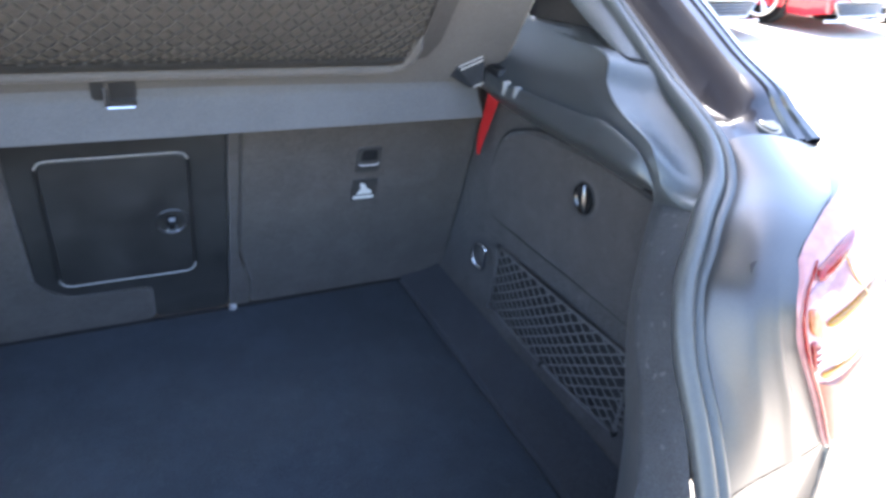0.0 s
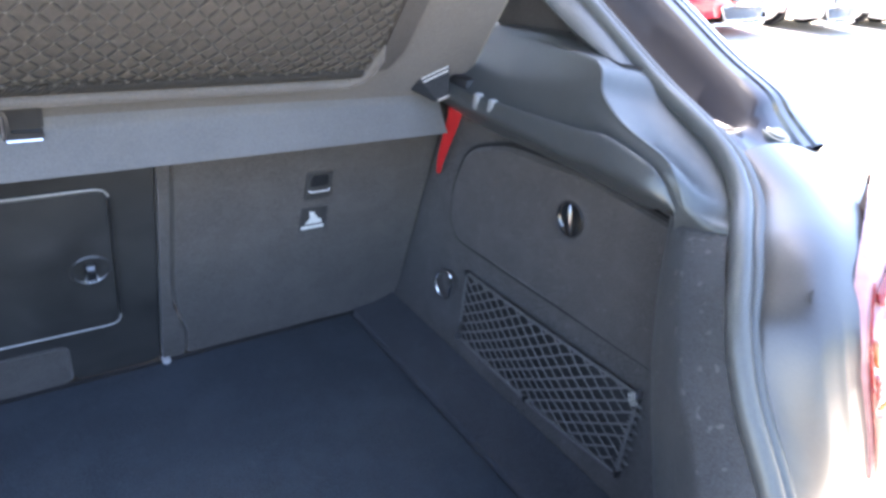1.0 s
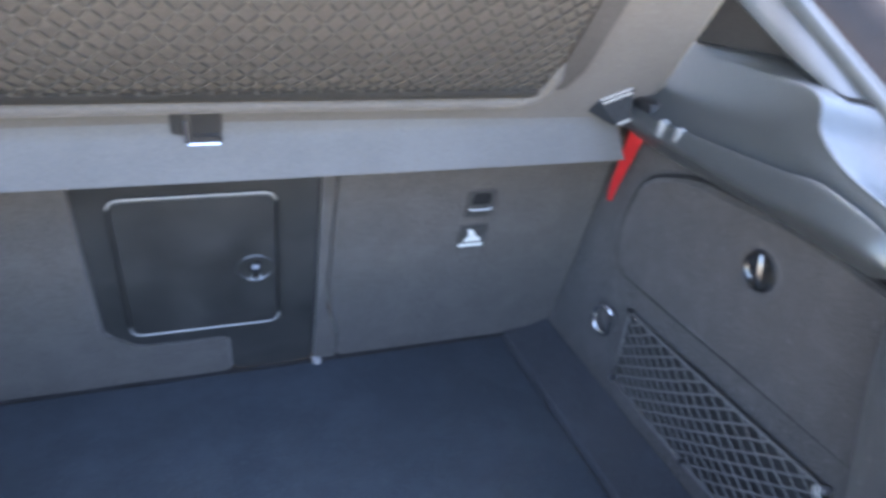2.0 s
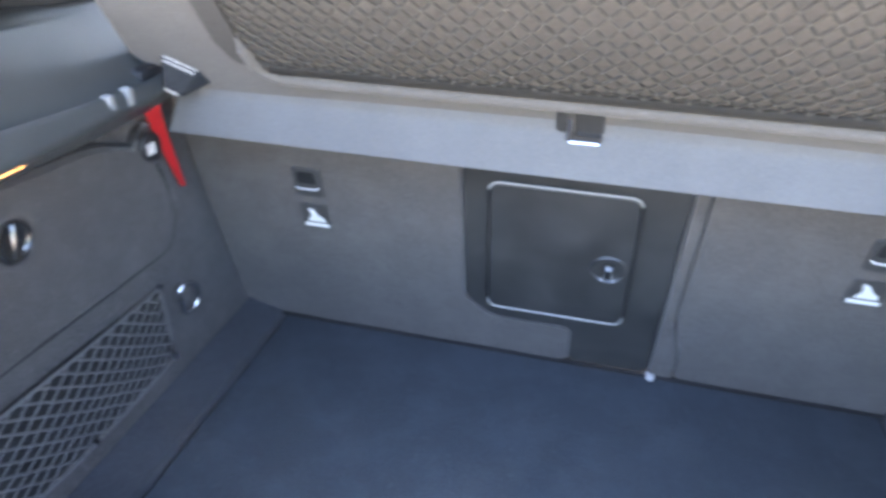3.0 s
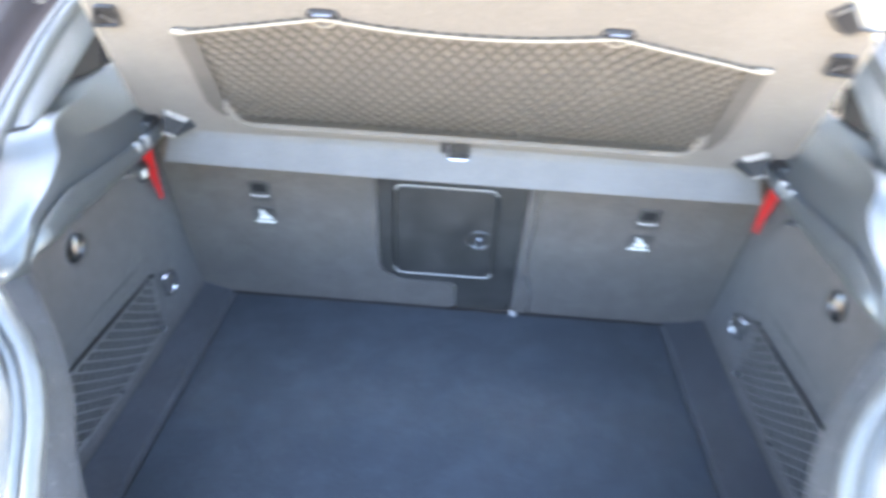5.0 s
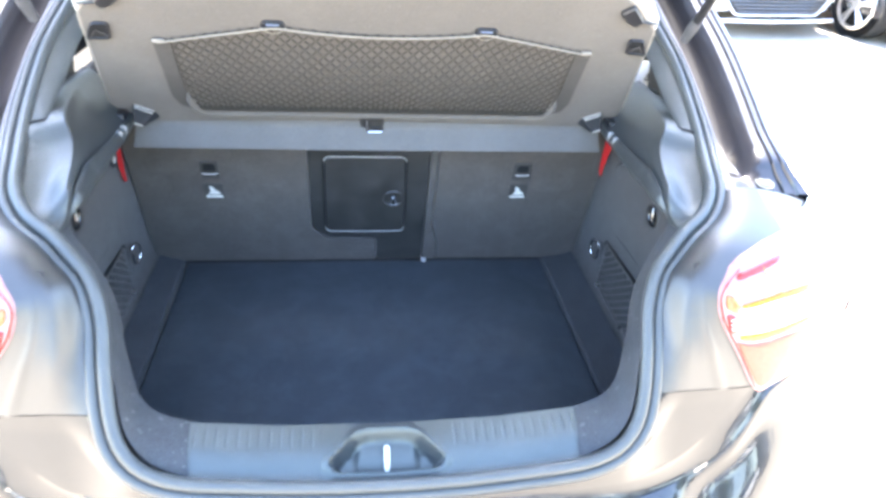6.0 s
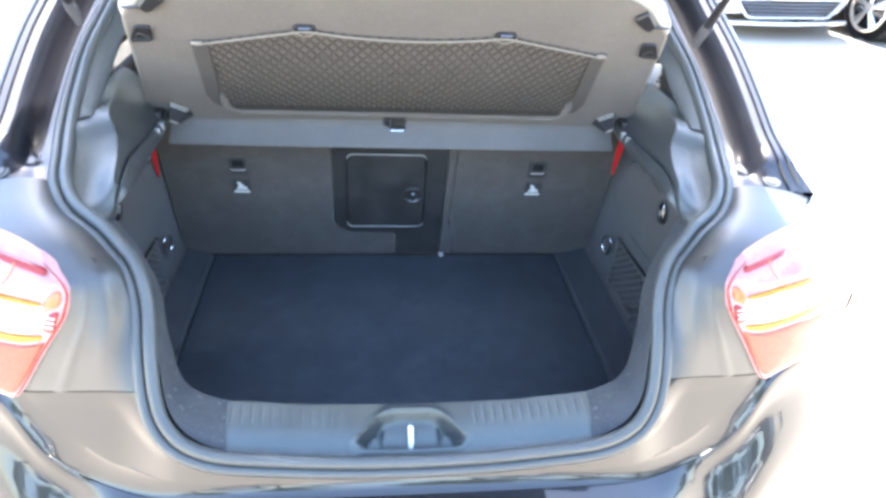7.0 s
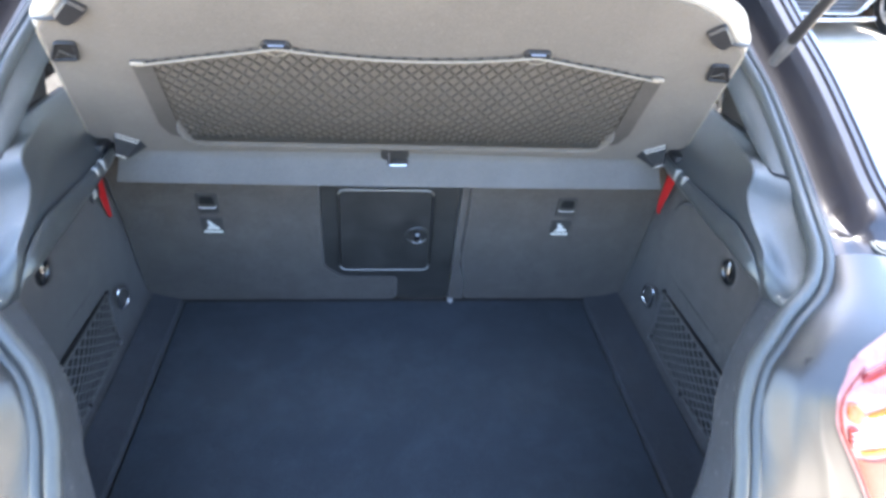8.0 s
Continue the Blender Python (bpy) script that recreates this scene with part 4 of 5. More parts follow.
def sill_part(x0, x1, nx, ribs):
    rows = []
    for j in range(21):
        v = j / 20
        row = []
        for i in range(nx + 1):
            x = x0 + (x1 - x0) * i / nx
            p = sill_point(x, v)
            if ribs and .05 < v < .42:
                d = (x / .0145) % 1.0
                p += Vector((0, .3, -1)) * .0011 * math.exp(-((d - .5) / .13) ** 2) * math.sin((v - .05) / .37 * math.pi) ** .4
            row.append(p)
        rows.append(row)
    bm = loft(rows)
    return thick(bm, .003)


CUP_X = -.004
part("plate", sill_part(-.284, CUP_X - .092, 150, True), "sill_plastic", sill, "ribbed satin grey plastic plate")
part("plate", sill_part(CUP_X + .092, .284, 150, True), "sill_plastic", sill, "ribbed satin grey plastic plate")
rows = []
for j in range(33):
    v = -.06 + 1.06 * j / 32
    row = []
    for i in range(57):
        x = CUP_X - .092 + .184 * i / 56
        p = sill_point(x, max(0, v))
        half = .046 + .040 * min(1, max(0, (v - .10) / .55))
        inside = (half - abs(x - CUP_X)) * .82
        dv = min(v - .08, .93 - v) * .085
        d = min(inside, dv) - .004 * math.exp(-((inside - dv) / .008) ** 2)
        rim = math.exp(-((d - .002) / .0045) ** 2) * .0045
        well = min(1, max(0, (.048 - abs(x - CUP_X)) / .010))
        depth = (.026 - .012 * well * min(1, max(0, 1.15 - v))) * min(1, max(0, (d - .004) / .010)) ** 1.2
        p += Vector((0, -.25, 1)).normalized() * (rim - depth)
        row.append(p)
    rows.append(row)
cup = part("latch_cup", loft(rows), "sill_plastic", sill, "moulded cup round the tailgate striker")
part("striker", tube([(CX + CUP_X, -.812, .69), (CX + CUP_X, -.808, .716), (CX + CUP_X, -.795, .730), (CX + CUP_X, -.782, .720), (CX + CUP_X, -.776, .69)], .0040, 10), "white_plastic", cup, "bright steel striker loop")

# ---- seat backs ----
LEAN_Y, LEAN_Z = -.0855 / .321, 1.0


def on_seat(x, z, d=0.0):
    """A point of the seat backs' rear face, d metres proud of it."""
    n = Vector((0, -1, LEAN_Y)).normalized()
    return Vector((x, (z - FLOOR) * LEAN_Y, z)) + n * d


def seat_slab(outline, d0, d1, edge=.006):
    return slab(outline, lambda a, b, d: tuple(on_seat(a, b, d)), d0, d1, edge)


def seat_back(x0, x1, label, tether_x, hatch):
    seat = thing("rear_seat_back", label, "seat back", "rear seat backs", at=((x0 + x1) / 2, .05, FLOOR))
    if hatch:
        # carpet round the hatch: left field, and a strip below the hatch
        line = rounded([(x0, .549), (.018, .549), (.018, .622), (-.102, .624), (-.139, .656), (-.139, .965), (x0, .965)], .014, 5)
    else:
        line = rounded([(.170, .549), (x1, .549), (x1, .965), (.1535, .965), (.152, .80), (.150, .70), (.155, .655), (.170, .60)], .010, 4)
    part("backrest", seat_slab(line, -.05, .0, .005), "seat_carpet", seat, "dark grey carpeted rear of the backrest")
    # tether anchor: recess, bar and sign
    z = .831
    anchor = part("tether_anchor", seat_slab(rounded([(tether_x - .020, z - .020), (tether_x + .020, z - .020), (tether_x + .020, z + .026), (tether_x - .020, z + .026)], .005), .0, .003, .001), "sign_grey", seat, "black recess of the tether anchor")
    # no hollow here: a flat dark plate carries the recess's shade
    part("recess", seat_slab(rounded([(tether_x - .014, z + .002), (tether_x + .014, z + .002), (tether_x + .012, z + .021), (tether_x - .012, z + .021)], .005), .0031, .0036, .0002), "dark", anchor)
    part("anchor_bar", tube([on_seat(tether_x - .016, z - .003, .004), on_seat(tether_x - .013, z - .004, .007), on_seat(tether_x + .013, z - .004, .007), on_seat(tether_x + .016, z - .003, .004)], .0012, 8), "zinc", anchor, "bright steel anchor bar")
    sign = part("tether_sign", seat_slab(rounded([(tether_x - .021, .753), (tether_x + .021, .753), (tether_x + .021, .796), (tether_x - .021, .796)], .003), .0, .0012, .0004), "sign_grey", seat, "black sign with a white tether symbol")
    t = tether_x
    part("symbol", seat_slab([(t - .013, .766), (t + .014, .766), (t + .012, .773), (t + .006, .776), (t - .001, .787), (t - .009, .789), (t - .006, .777)], .0013, .0017, .0001), "white_plastic", sign, smooth=False)
    part("print_bar", seat_slab([(t - .018, .757), (t + .018, .757), (t + .018, .763), (t - .018, .763)], .0013, .0017, .0001), "white_plastic", sign, smooth=False)
    if hatch:
        # frame of the through-load hatch and its door
        fl = rounded([(-.139, .965), (-.139, .656), (-.102, .624), (.018, .622), (.018, .549), (.134, .549), (.134, .965)], .014, 5)
        part("hatch_frame", seat_slab(fl, -.04, -.003, .003), "hatch_plastic", seat, "black plastic frame of the load hatch")
        dl = rounded([(-.104, .655), (.081, .655), (.079, .872), (-.102, .872)], .016, 6)
        door = part("hatch_door", seat_slab(dl, -.003, .005, .002), "hatch_plastic", seat, "smeared gloss black load hatch door")
        big = rounded([(-.106, .653), (.083, .653), (.081, .874), (-.104, .874)], .017, 6)
        for lo_z, hi_z in ((.0, .672), (.858, 1.0)):
            run = [p for p in big if lo_z < p[1] < hi_z]
            run.sort(key=lambda p: p[0])
            part("door_edge", tube([on_seat(p[0], p[1], .004) for p in run], .0013, 6), "edge_grey", door, "thin bright edge of the hatch door")
        for lo_x, hi_x in ((-1, -.09), (.066, 1)):
            run = sorted([p for p in big if lo_x < p[0] < hi_x], key=lambda p: p[1])
            part("door_edge", tube([on_seat(p[0], p[1], .003) for p in run], .0016, 6), "gloss_plastic", door)
        n = (on_seat(0, 0, 1) - on_seat(0, 0, 0))
        c = on_seat(.053, .757, .005)
        up = (on_seat(0, 1) - on_seat(0, 0)).normalized()
        rows = []
        for q, h in ((.0245, .0), (.0225, .0022), (.0195, .0022), (.016, .0006), (.002, .0003)):
            rows.append([c + n * h + Vector((q * math.cos(a), 0, 0)) + up * (q * .95 * math.sin(a)) for a in np.linspace(0, 2 * math.pi, 28, endpoint=False)])
        part("latch_dish", loft(rows, closed=True), "hatch_plastic", door, "moulded dish round the latch")
        part("dish_rim", tube([c + n * .0022 + Vector((.0205 * math.cos(a), 0, 0)) + up * (.0195 * math.sin(a)) for a in np.linspace(1.12 * math.pi, 1.88 * math.pi, 14)], [.0004 + .0018 * math.sin(k / 13 * math.pi) for k in range(14)], 6), "steel", door, "bright tapering crescent along the lower rim of the dish")
        part("latch", join(slab(rounded([(-.008, -.013), (.008, -.013), (.006, .012), (-.006, .012)], .003), lambda a, b, d: tuple(c + Vector((a, 0, 0)) + up * b + n * d), .0, .011, .004),
                           tube([c + n * .0115 + up * -.009 - Vector((.005, 0, 0)), c + n * .0115 + up * -.009 + Vector((.005, 0, 0))], .0015, 6)), "polished", door, "glossy black latch")
        # strip beside the split, belt buckle foot
        part("edge_strip", seat_slab(rounded([(.1355, .549), (.1675, .549), (.1675, .598), (.1525, .652), (.1475, .70), (.1495, .80), (.151, .965), (.1355, .965)], .006, 3), -.03, .001, .002), "seat_carpet", seat, "grey edge strip at the split")
        part("hinge_foot", join(box((.133, -.011, .548), (.145, .004, .5555), .002), disc((.139, -.011, .553), (0, -1, 0), .004, .003, 12)), "zinc", seat, "bright metal hinge foot")
    return seat


seat_back(-.521, .134, "wide dark grey carpeted seat back with load hatch", -.35, True)
seat_back(.152, .540, "narrow dark grey carpeted seat back", .35, False)

for s in (1, -1):
    edge = [(CX + s * .500, .52), (CX + s * .66, .52), (CX + s * .66, 1.03 if s > 0 else .90), (CX + s * .500, .97)]
    part("seat_bolster", seat_slab(edge, -.14, -.022, .006), "dark", car, "dark side bolster beside the seat back")

# dark tube in place of the shaded gap between mat and seats
strip = [(CX + x, -.0035 + .0006 * math.sin(x * 40), .5512) for x in np.linspace(-.515, .515, 40)]
part("gap_shade", tube(strip, .0028, 6), "dark", car, "dark strip standing for the shaded gap between mat and seats")

# ---- seat belts beside the backrests ----
for s in (1, -1):
    belt = [(.500, -.176, 1.0), (.512, -.162, .955), (.519, -.146, .912), (.525, -.124, .858), (.527, -.111, .822)]
    rows = []
    if s > 0:
        belt = [(.495, -.178, 1.0), (.502, -.163, .957), (.505, -.146, .912), (.508, -.130, .872), (.512, -.121, .846)]
    for q, w in zip(bez(belt, 5), np.linspace(.0125, .003, 5 * len(belt) - 4)):
        rows.append([(CX + s * (q.x + w * .6 * c), q.y - w * .8 * c, q.z) for c in (-1, 0, 1)])
    b = part("seat_belt", thick(loft(rows), .0015), "belt_red")
    tagged(b, "bright red seat belt webbing beside the backrest", "seat belt", "seat belts")

# ---- parcel shelf, folded up ----
shelf = thing("parcel_shelf", "brown-grey fabric parcel shelf tilted up with storage net", "parcel shelf", at=(CX, -.18, .95))
UY, UZ = -.5955, .8033


def on_shelf(x, s, d=0.0):
    """A point of the shelf's underside: s metres up from the fold, d proud towards the boot's mouth."""
    return Vector((CX + x, -.183 + UY * s - UZ * d * 1.0, 1.0 + UZ * s + UY * d))


def shelf_wedge(outline, d0, d1, edge=.003):
    """A piece that lies flush at its upper end and stands proud at its lower end."""
    hi, lo = max(p[1] for p in outline), min(p[1] for p in outline)
    return slab(outline, lambda a, b, d: tuple(on_shelf(a, b, d * (.15 + .85 * (hi - b) / (hi - lo)) if d > 0 else d)), d0, d1, edge)


def shelf_slab(outline, d0, d1, edge=.003):
    return slab(outline, lambda a, b, d: tuple(on_shelf(a, b, d)), d0, d1, edge)


left = [(.46, -.026), (.498, .005), (.4925, .048), (.481, .15), (.474, .21), (.4645, .272), (.438, .301), (.410, .332), (.371, .356), (.324, .373), (.20, .40), (.0, .413)]
outline = [(x, s) for x, s in left] + [(-x, s) for x, s in left[-2::-1]]
panel = part("panel", shelf_slab(outline, -.012, .0, .003), "shelf_fabric", shelf, "brown-grey fabric underside of the shelf")
rim = bez([(a, b, 0) for a, b in outline[1:-1]], 4)
part("edge_binding", tube([on_shelf(q.x, q.y, -.004) for q in rim], .0024, 6), "cord_light", shelf, "pale worn fabric edge")
# pale back cover of the shelf, showing past its upper edge
rows = []
for d, grow in ((-.006, .0), (-.009, .010), (-.016, .016), (-.024, .013), (-.026, -.02)):
    rows.append([on_shelf(q.x * (1 + grow * ease((q.y - .24) / .06) / .47), q.y + grow * ease((q.y - .27) / .05), d) for q in rim])
part("back_cover", loft(rows), "shelf_edge", shelf, "pale grey back cover of the shelf")
# hanging flap below the fold
rows = []
for y, z in [(-.168, .992), (-.163, .976), (-.165, .966), (-.182, .944), (-.187, .930)]:
    e = .468 if z > .94 else .472
    rows.append([(CX + e * t, y + .004 * t * t, z) for t in np.linspace(-1, 1, 25)])
part("flap", thick(loft(rows), .006), "flap_fabric", shelf, "fabric flap along the shelf's hinge")
# moulded rib round the net recess
rib = [(-.346, .075), (-.345, .045), (-.338, .027), (-.322, .018), (-.29, .015), (0, .016), (.29, .015), (.322, .018), (.338, .027), (.345, .045), (.346, .075)]
rib_pts = bez([(a, b, 0) for a, b in rib], 5)
part("rib", tube([on_shelf(q.x, q.y - .004, .0025) for q in rib_pts], [.0072 * min(1, .25 + .25 * min(i, len(rib_pts) - 1 - i)) for i in range(len(rib_pts))], 10), "shelf_fabric", shelf, "moulded rib round the net")
for s in (1, -1):
    part("recess_border", shelf_slab(rounded([(s * .344, .216), (s * .371, .219), (s * .377, .06), (s * .366, .030), (s * .340, .022), (s * .348, .045)], .006, 4), -.002, .0028, .002), "border_grey", shelf, "dark grey border strip of the recess")
    part("cord_end", box((-.009, -.005, -.003), (.009, .005, .003), .002, m=Matrix.Translation(on_shelf(s * .360, .220, .006))), "cord_light", shelf, "pale cord end stop")


def cord_s(x):
    a = abs(x)
    if a > .172:
        return .2166 + (.362 - a) / .190 * .044
    return .2602 - .016 * (1 - (a / .172) ** 2)


def shelf_net(u, v):
    w = 2 * u - 1
    # the yarns spread towards the cord's ends
    x = .343 * (w + .06 * v * w * (1 - w * w))
    top = cord_s(x)
    s0 = .026
    return on_shelf(x, s0 + (top - s0) * v ** 1.12, .003 + .008 * math.sin(min(1, v * 1.2) * math.pi) * math.sin(u * math.pi) ** .5)


yarn, knots = knit(shelf_net, 35, 10, .0014)
part("net", yarn, "cord", shelf, "dark stretch net under the shelf", kind="stuff")
part("net_knotting", knots, "knot", shelf, "paler knots of the stretch net", kind="stuff")
part("net_top_cord", tube([on_shelf(x, cord_s(x), .008) for x in np.linspace(-.362, .362, 60)], .0017, 7), "cord_light", shelf, "pale elastic cord of the net")
hem = bmesh.new()
for k in range(6):
    tube([on_shelf(x, .0265 + .0052 * math.sin(x * 230 + k * 1.05), .004 + .0026 * math.cos(x * 230 + k * 1.05)) for x in np.linspace(-.334, .334, 190)], .0012, 4, hem)
part("net_hem", hem, "cord", shelf, "gathered twisted hem of the net")
for x in (-.174, .174):
    clip = part("cord_clip", shelf_slab(rounded([(x - .018, .252), (x + .018, .252), (x + .020, .262), (x + .015, .270), (x - .015, .270), (x - .020, .262)], .004), .0, .006, .002), "black_plastic", shelf, "black clip that holds the net's cord")
    part("clip_lip", tube([on_shelf(x - .010, .266, .007), on_shelf(x + .010, .266, .007)], .0014, 6), "steel", clip)
    part("clip_loop", tube([on_shelf(x + q, .262 - .016 * (1 - (q / .021) ** 2), .007) for q in np.linspace(-.021, .021, 11)], .0009, 5), "cord_light", clip, "thin cord loop under the clip")
# catch in the middle, wedges at the hinges, tabs at the sides
catch = part("catch", shelf_wedge(rounded([(-.034, -.029), (.013, -.029), (.013, -.003), (-.034, -.003)], .004), -.003, .007, .002), "gloss_plastic", shelf, "small black catch with a bright lip")
part("catch_hook", shelf_wedge(rounded([(-.022, -.033), (.012, -.033), (.012, -.026), (-.016, -.026), (-.016, -.005), (-.022, -.005)], .002, 3), .004, .015, .002), "gloss_plastic", catch, "raised hook of the catch")
part("catch_lip", tube([on_shelf(-.019, -.032, .0155), on_shelf(.010, -.032, .0155)], .0018, 6), "chrome", catch, "bright lower lip")
part("catch_side", tube([on_shelf(-.0205, -.029, .0135), on_shelf(-.0205, -.009, .0045)], .0012, 6), "steel", catch)
for s in (1, -1):
    # a block whose sloping upper face runs out from the shelf
    face = [(.420, .008, .0005), (.454, .0325, .0005), (.4595, .001, .0227), (.444, -.007, .0244)]
    back = [(.415, -.014, -.002), (.463, .004, -.002), (.4605, -.006, .0205), (.4435, -.014, .0215)]
    wb = bmesh.new()
    top, low = [[wb.verts.new(on_shelf(s * a, b, d)) for a, b, d in quad] for quad in (face, back)]
    wb.faces.new(top)
    wb.faces.new(low[::-1])
    for k in range(4):
        wb.faces.new((top[k], low[k], low[k - 3], top[k - 3]))
    bmesh.ops.recalc_face_normals(wb, faces=wb.faces)
    bmesh.ops.bevel(wb, geom=wb.edges[:], offset=.0012, segments=2, affect="EDGES")
    wedge = part("hinge_wedge", wb, "wedge_plastic", shelf, "black plastic hinge wedge")
    fa, fb, fc, fd = [Vector(on_shelf(s * a, b, d)) for a, b, d in face]
    lift = (fb - fa).cross(fd - fa).normalized() * -s * .0006
    for k in (.04, .17):
        part("wedge_edge", tube([fa.lerp(fd, k).lerp(fb.lerp(fc, k), f) + lift for f in (.05, .5, .95)], .0010, 6), "edge_grey", wedge, "bright raised rim of the wedge")
    part("wedge_edge", tube([fd.lerp(fc, f) + lift for f in (.05, .5, .95)], .0011, 6), "edge_grey", wedge, "bright lower lip of the wedge")
    part("hinge_pin", tube([on_shelf(s * .462, -.012, .012), on_shelf(s * .490, -.010, .010), on_shelf(s * .520, -.014, .006)], [.0055, .0075, .0065], 10), "trim_plastic", shelf, "dark grey hinge pin")
    part("hinge_cap", disc(on_shelf(s * .496, -.003, .006), (0, -.4, 1), .0085, .007, 14, .006), "trim_plastic", shelf, "dark grey cap of the hinge")
    tl = [(s * .428, .253), (s * .451, .253), (s * .469, .217), (s * .434, .220)]
    tab = part("side_tab", shelf_slab(rounded(tl, .004), -.002, .002, .001), "black_plastic", shelf, "black plastic strap tab")
    part("tab_frame", tube([on_shelf(q.x, q.y, .004) for q in rounded(tl, .004)], .0024, 6, closed=True), "black_plastic", tab, "raised rim of the tab")
    part("tab_strap", tube([on_shelf(s * .433, .224, .005), on_shelf(s * .450, .240, .006), on_shelf(s * .462, .222, .005)], .0008, 5), "net_cord", tab, "thin pale strap in the tab")
    part("corner_tab", shelf_slab(rounded([(s * .386, .318), (s * .405, .336), (s * .433, .303), (s * .426, .287), (s * .410, .294)], .006), .0, .008, .003), "black_plastic", shelf, "black plastic corner tab")
    part("lifting_loop", tube([on_shelf(s * .430, .300, .004), on_shelf(s * .446, .296, .003), on_shelf(s * .462, .289, -.004)], .0022, 8), "black_plastic", shelf, "black lifting strap end")

# small white card by the window with a figure 4
card = thing("card", "small white card with a black figure 4 leaning by the window", "card", at=(CX + .606, -.050, 1.028))
m = pose(CX + .606, -.050, 1.028, 62, 0, 12)
part("sheet", box((-.027, .0, -.0008), (.027, .060, .0008), .0005, 1, m=m), "white_plastic", card, "white card")
txt = bpy.data.curves.new("figure", "FONT")
txt.body, txt.size, txt.align_x = "4", .036, "CENTER"
tob = new("figure_source", txt)
figure = bpy.data.meshes.new_from_object(tob.evaluated_get(bpy.context.evaluated_depsgraph_get()))
bpy.data.objects.remove(tob)
fb = bmesh.new()
fb.from_mesh(figure)
fb.transform(m @ Matrix.Translation((.006, .010, .0012)))
part("figure", fb, "print_black", card, "black printed figure 4", smooth=False)

# ---- parked cars across the lot ----


def wheel(parent, at, r=.33, w=.21):
    hub = part("wheel", join(disc(Vector(at) + Vector((0, -w / 2, 0)), (0, 1, 0), r, w * .5, 28, r * .97), disc(Vector(at) + Vector((0, w / 2, 0)), (0, -1, 0), r, w * .5, 28, r * .97)), "tyre", parent, "black tyre with an alloy rim")
    for side_y, d in ((-w / 2, -1), (w / 2, 1)):
        bm = tube([Vector(at) + Vector((r * .68 * math.cos(a), side_y + d * .004, r * .68 * math.sin(a))) for a in np.linspace(0, 2 * math.pi, 24, endpoint=False)], .02, 6, closed=True)
        for k in range(5):
            a = 2 * math.pi * k / 5 + .3
            for da in (-.14, .14):
                tube([Vector(at) + Vector((.05 * math.cos(a), side_y + d * .012, .05 * math.sin(a))), Vector(at) + Vector((r * .68 * math.cos(a + da), side_y + d * .006, r * .68 * math.sin(a + da)))], .017, 5, bm)
        disc(Vector(at) + Vector((0, side_y, 0)), (0, d, 0), .055, .02, 14, bm=bm)
        part("rim", bm, "alloy", hub, "bright five-spoke alloy rim")
    return hub


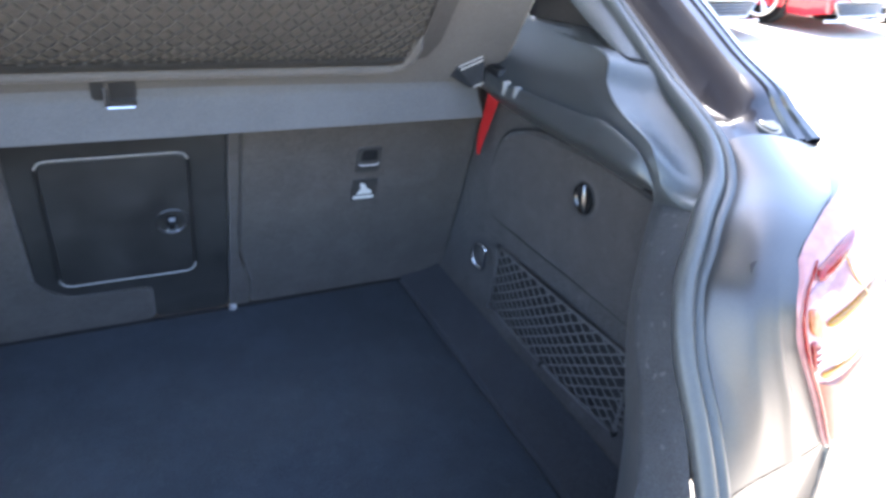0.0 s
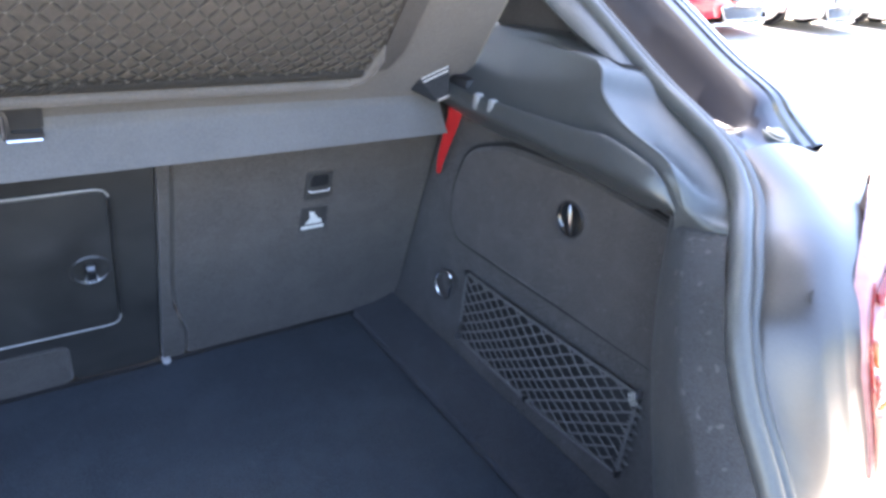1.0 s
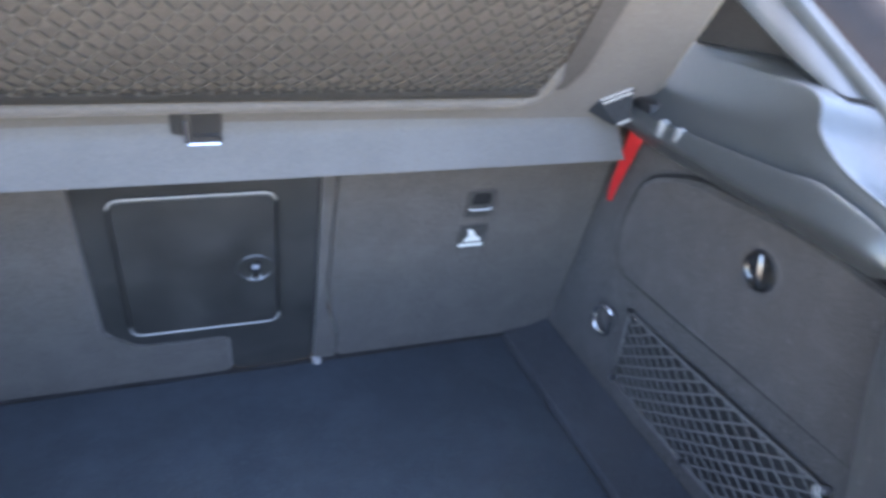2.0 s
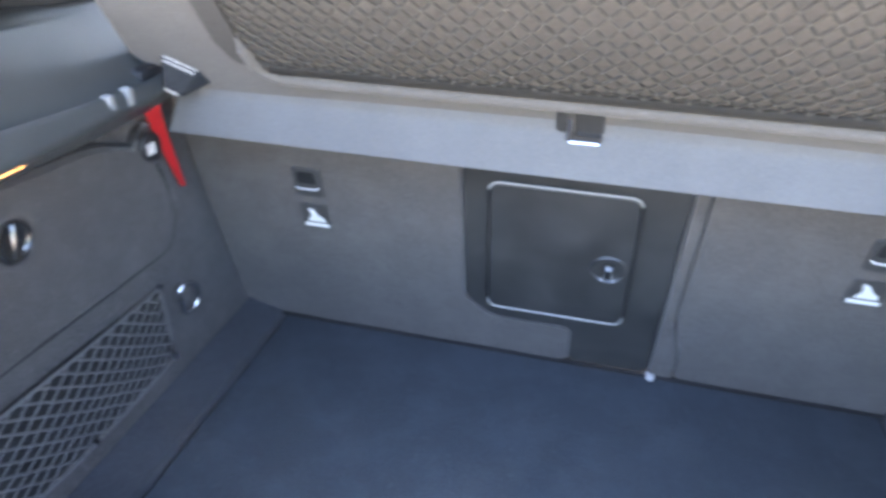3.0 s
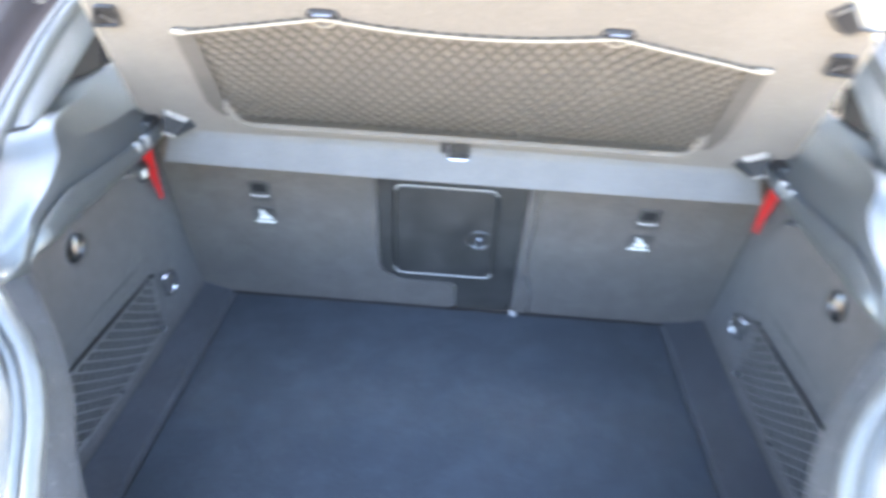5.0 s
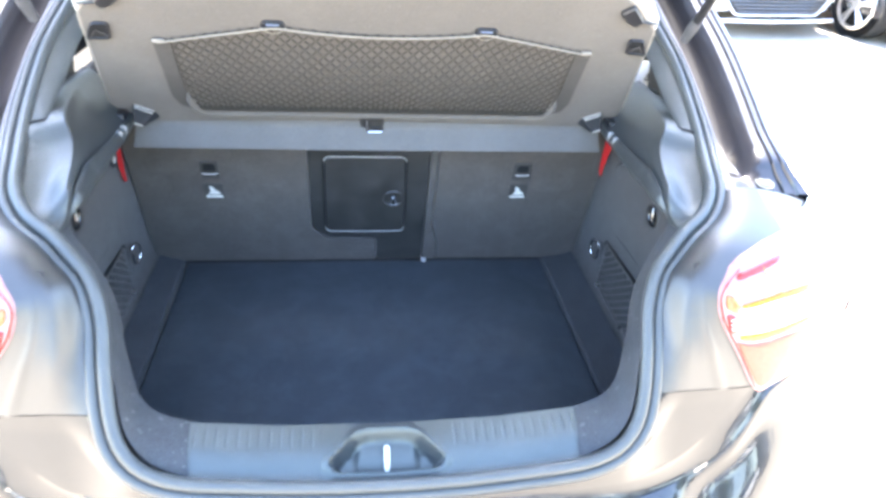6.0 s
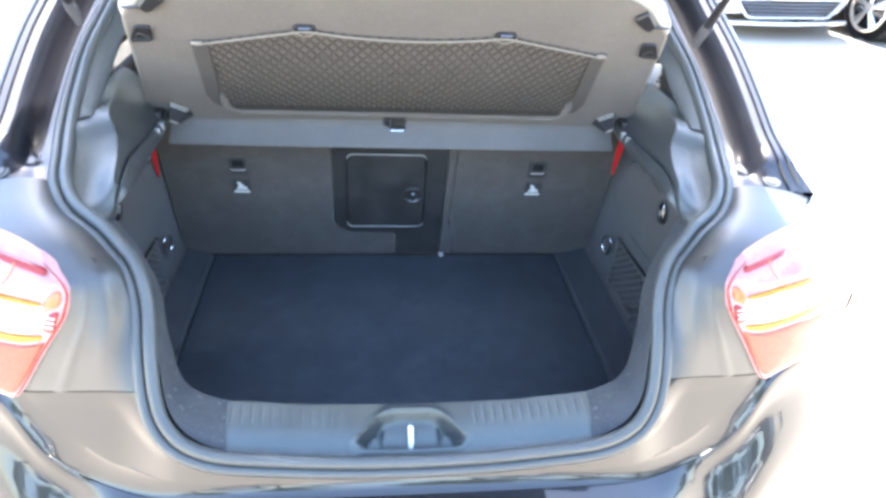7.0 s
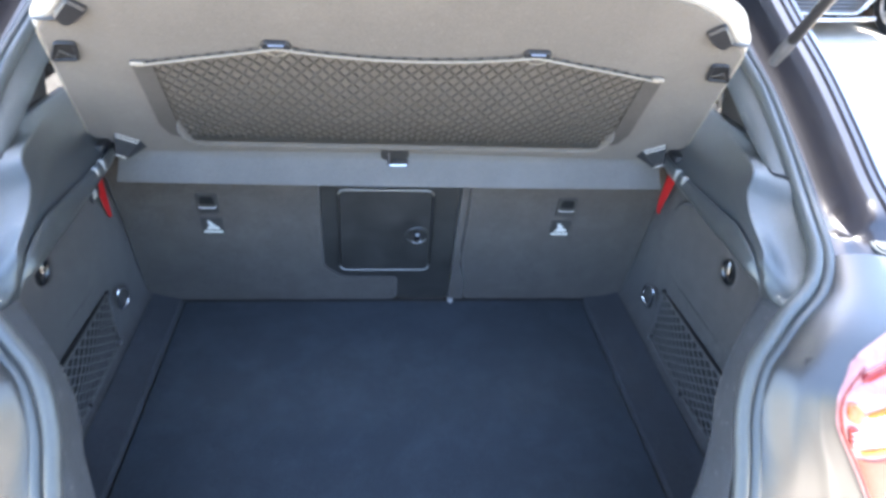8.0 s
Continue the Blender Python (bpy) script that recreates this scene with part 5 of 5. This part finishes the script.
def parked_car(m, paint, label):
    c = thing("parked_car", label, "car", "parked cars")
    # stations from nose (x 2.1) to tail, half width, sill, waist, deck
    st = [(2.12, .55, .42, .55, .60), (2.06, .74, .24, .60, .72), (1.85, .84, .18, .66, .80), (1.3, .89, .17, .72, .90), (.75, .90, .17, .78, .97),
          (-.6, .90, .17, .82, .99), (-1.5, .89, .18, .84, 1.0), (-1.95, .82, .24, .80, .98), (-2.12, .66, .38, .70, .90)]
    rows = []
    for x, w, lo, mid, hi in st:
        half = [(0, lo), (w * .86, lo), (w * .97, lo + .10), (w, (lo + mid) / 2), (w * .985, mid), (w * .93, hi - .04), (w * .80, hi), (0, hi + .03)]
        rows.append([(x, y, z) for y, z in half] + [(x, -y, z) for y, z in half[-2:0:-1]])
    bm = loft(rows, closed=True)
    for r in (rows[0], rows[-1]):
        bm.faces.new([bm.verts.new(v) for v in r])
    bmesh.ops.remove_doubles(bm, verts=bm.verts, dist=1e-5)
    part("body", bm, paint, c)
    rows = []
    for x, w, z in [(1.0, .70, .97), (.35, .66, 1.34), (-.2, .64, 1.43), (-1.0, .63, 1.42), (-1.5, .64, 1.30), (-2.0, .68, 1.0)]:
        rows.append([(x, y * w, .93 + (z - .93) * k) for y, k in [(1.22, 0), (1.05, .8), (.85, 1), (0, 1.03), (-.85, 1), (-1.05, .8), (-1.22, 0)]])
    part("window_glass", loft(rows), "glass_dark", c, "dark window glass")
    rows = [[(x, y * w, z + .012) for y in (-.9, -.5, 0, .5, .9)] for x, w, z in [(.32, .66, 1.345), (-.2, .64, 1.445), (-1.0, .63, 1.435), (-1.5, .64, 1.31)]]
    part("roof", thick(loft(rows), .01), paint, c)
    part("grille", slab(rounded([(-.42, .44), (.42, .44), (.50, .60), (.40, .66), (-.40, .66), (-.50, .60)], .05), lambda a, b, d: (2.15 + d - .12 * abs(a) ** 2, a, b), -.08, .02, .008), "black_plastic", c, "dark grille")
    lower = part("lower_grille", slab(rounded([(-.46, .225), (.46, .225), (.60, .375), (-.60, .375)], .04), lambda a, b, d: (2.15 + d - .12 * abs(a) ** 2, a, b), -.10, .012, .006), "dark", c, "dark slatted lower grille")
    for k in range(4):
        w = .45 + .035 * k
        part("slat", tube([(2.166 - .12 * y * y, y, .25 + .033 * k) for y in np.linspace(-w, w, 9)], .006, 5), "grey_paint", lower)
    part("grille_frame", tube([(2.165 - .12 * a * a, a, b) for a, b in rounded([(-.48, .215), (.48, .215), (.63, .385), (-.63, .385)], .05)], .012, 6, closed=True), "silver", c, "bright frame of the lower grille")
    for k in range(4):
        part("grille_bar", tube([(2.175 - .12 * y * y, y, .48 + .045 * k) for y in np.linspace(-.42, .42, 9)], .007, 5), "chrome", c)
    part("plate", slab(rounded([(-.25, .395), (.25, .395), (.25, .50), (-.25, .50)], .01), lambda a, b, d: (2.18 + d, a, b), -.06, .01, .003), "white_plastic", c, "plain white plate")
    part("splitter", tube([(2.19 - .14 * y * y, y, .165) for y in np.linspace(-.72, .72, 15)], .022, 8), "silver", c)
    for s in (1, -1):
        part("headlight", slab(rounded([(s * .50, .62), (s * .80, .66), (s * .83, .74), (s * .56, .71)], .03), lambda a, b, d: (2.09 + d - .40 * abs(a) ** 2.2, a, b), -.05, .03, .01), "lamp_white", c, "clear headlight")
        part("mirror", box((.62, s * .98 - .10, .98), (.78, s * .98 + .06, 1.10), .03), paint, c)
        for x in (1.32, -1.30):
            wheel(c, (x, s * .80, .325))
    c.matrix_basis = m
    return c


PARKED = [
    (3.85, 7.15, -82, "silver", "silver saloon car parked on the sunlit paving"),
    (5.80, 6.6, -82, "grey_paint", "grey car with alloy wheels parked on the paving"),
    (8.35, 6.75, -82, "red_paint", "red car parked on the sunlit paving"),
    (11.0, 6.8, -82, "white_paint", "white car parked on the sunlit paving"),
    (13.6, 6.8, -82, "white_paint", "white car parked farther along the row"),
    (16.2, 6.8, -82, "silver", "silver car at the far end of the row"),
    (-3.2, -9.2, 84, "silver", "silver car parked across the aisle"),
    (-.4, -9.0, 84, "white_paint", "white car parked across the aisle under trees"),
    (2.5, -8.8, 86, "silver", "silver car parked across the aisle under trees"),
    (5.4, -8.4, 88, "white_paint", "white car parked across the aisle"),
    (8.3, -7.8, 96, "grey_paint", "grey car parked across the aisle"),
    (-6.6, 4.4, -30, "red_paint", "red car parked on the other side"),
]


for x, y, yaw, paint, label in PARKED:
    parked_car(pose(x, y, 0, 0, 0, yaw), paint, label)


# ---- trees behind the camera, mirrored in the bumper ----
def tree(at, height, seed, label):
    rnd = random.Random(seed)
    t = thing("tree", label, "tree", "trees along the lot", at=at)
    base = Vector(at)
    bm = tube([base + Vector((0, 0, h * height)) + Vector((.12 * math.sin(h * 5 + seed), .1 * math.cos(h * 4), 0)) * h * 3 for h in (0, .12, .25, .4, .6)], [.22, .18, .15, .12, .06], 9)
    tips = []
    for k in range(9):
        a, h = 2 * math.pi * k / 9 + rnd.random(), height * (.28 + .04 * k)
        r = height * (.30 - .015 * k) * (.8 + .4 * rnd.random())
        p0 = base + Vector((0, 0, h))
        p1 = p0 + Vector((math.cos(a) * r * .5, math.sin(a) * r * .5, height * .12))
        p2 = p0 + Vector((math.cos(a) * r, math.sin(a) * r, height * .22))
        tube([p0, p1, p2], [.07, .045, .015], 6, bm)
        tips += [p1, p2]
    part("trunk", bm, "bark", t, "brown bark trunk and limbs")
    verts, faces = [], []
    for c in tips + [base + Vector((0, 0, height * .8))]:
        for k in range(130):
            d = Vector((rnd.gauss(0, 1), rnd.gauss(0, 1), rnd.gauss(0, .7))) * height * .075
            q = Euler((rnd.random() * 6, rnd.random() * 6, rnd.random() * 6)).to_matrix()
            sz = .09 + .09 * rnd.random()
            i = len(verts)
            for u, v in ((-.5, 0), (0, -.3), (.6, 0), (0, .3)):
                verts.append(c + d + q @ Vector((u * sz * 2, v * sz * 2, .03 * abs(u))))
            faces.append((i, i + 1, i + 2, i + 3))
    me = bpy.data.meshes.new("crown")
    me.from_pydata([tuple(v - base) for v in verts], [], faces)
    me.materials.append(M["leaf"])
    crown = new("crown", me)
    crown.parent = t
    tagged(crown, "loose green leafy crown", kind="stuff")


for i, (x, y, h) in enumerate([(-9.0, -15.0, 6.0), (-3.5, -17.0, 6.8), (2.5, -14.0, 6.6), (7.0, -12.5, 6.4), (11.0, -10.0, 6.6), (13.5, -6.0, 6.2)]):
    tree((x, y, 0), h, i + 3, "leafy green tree beside the paved lot")
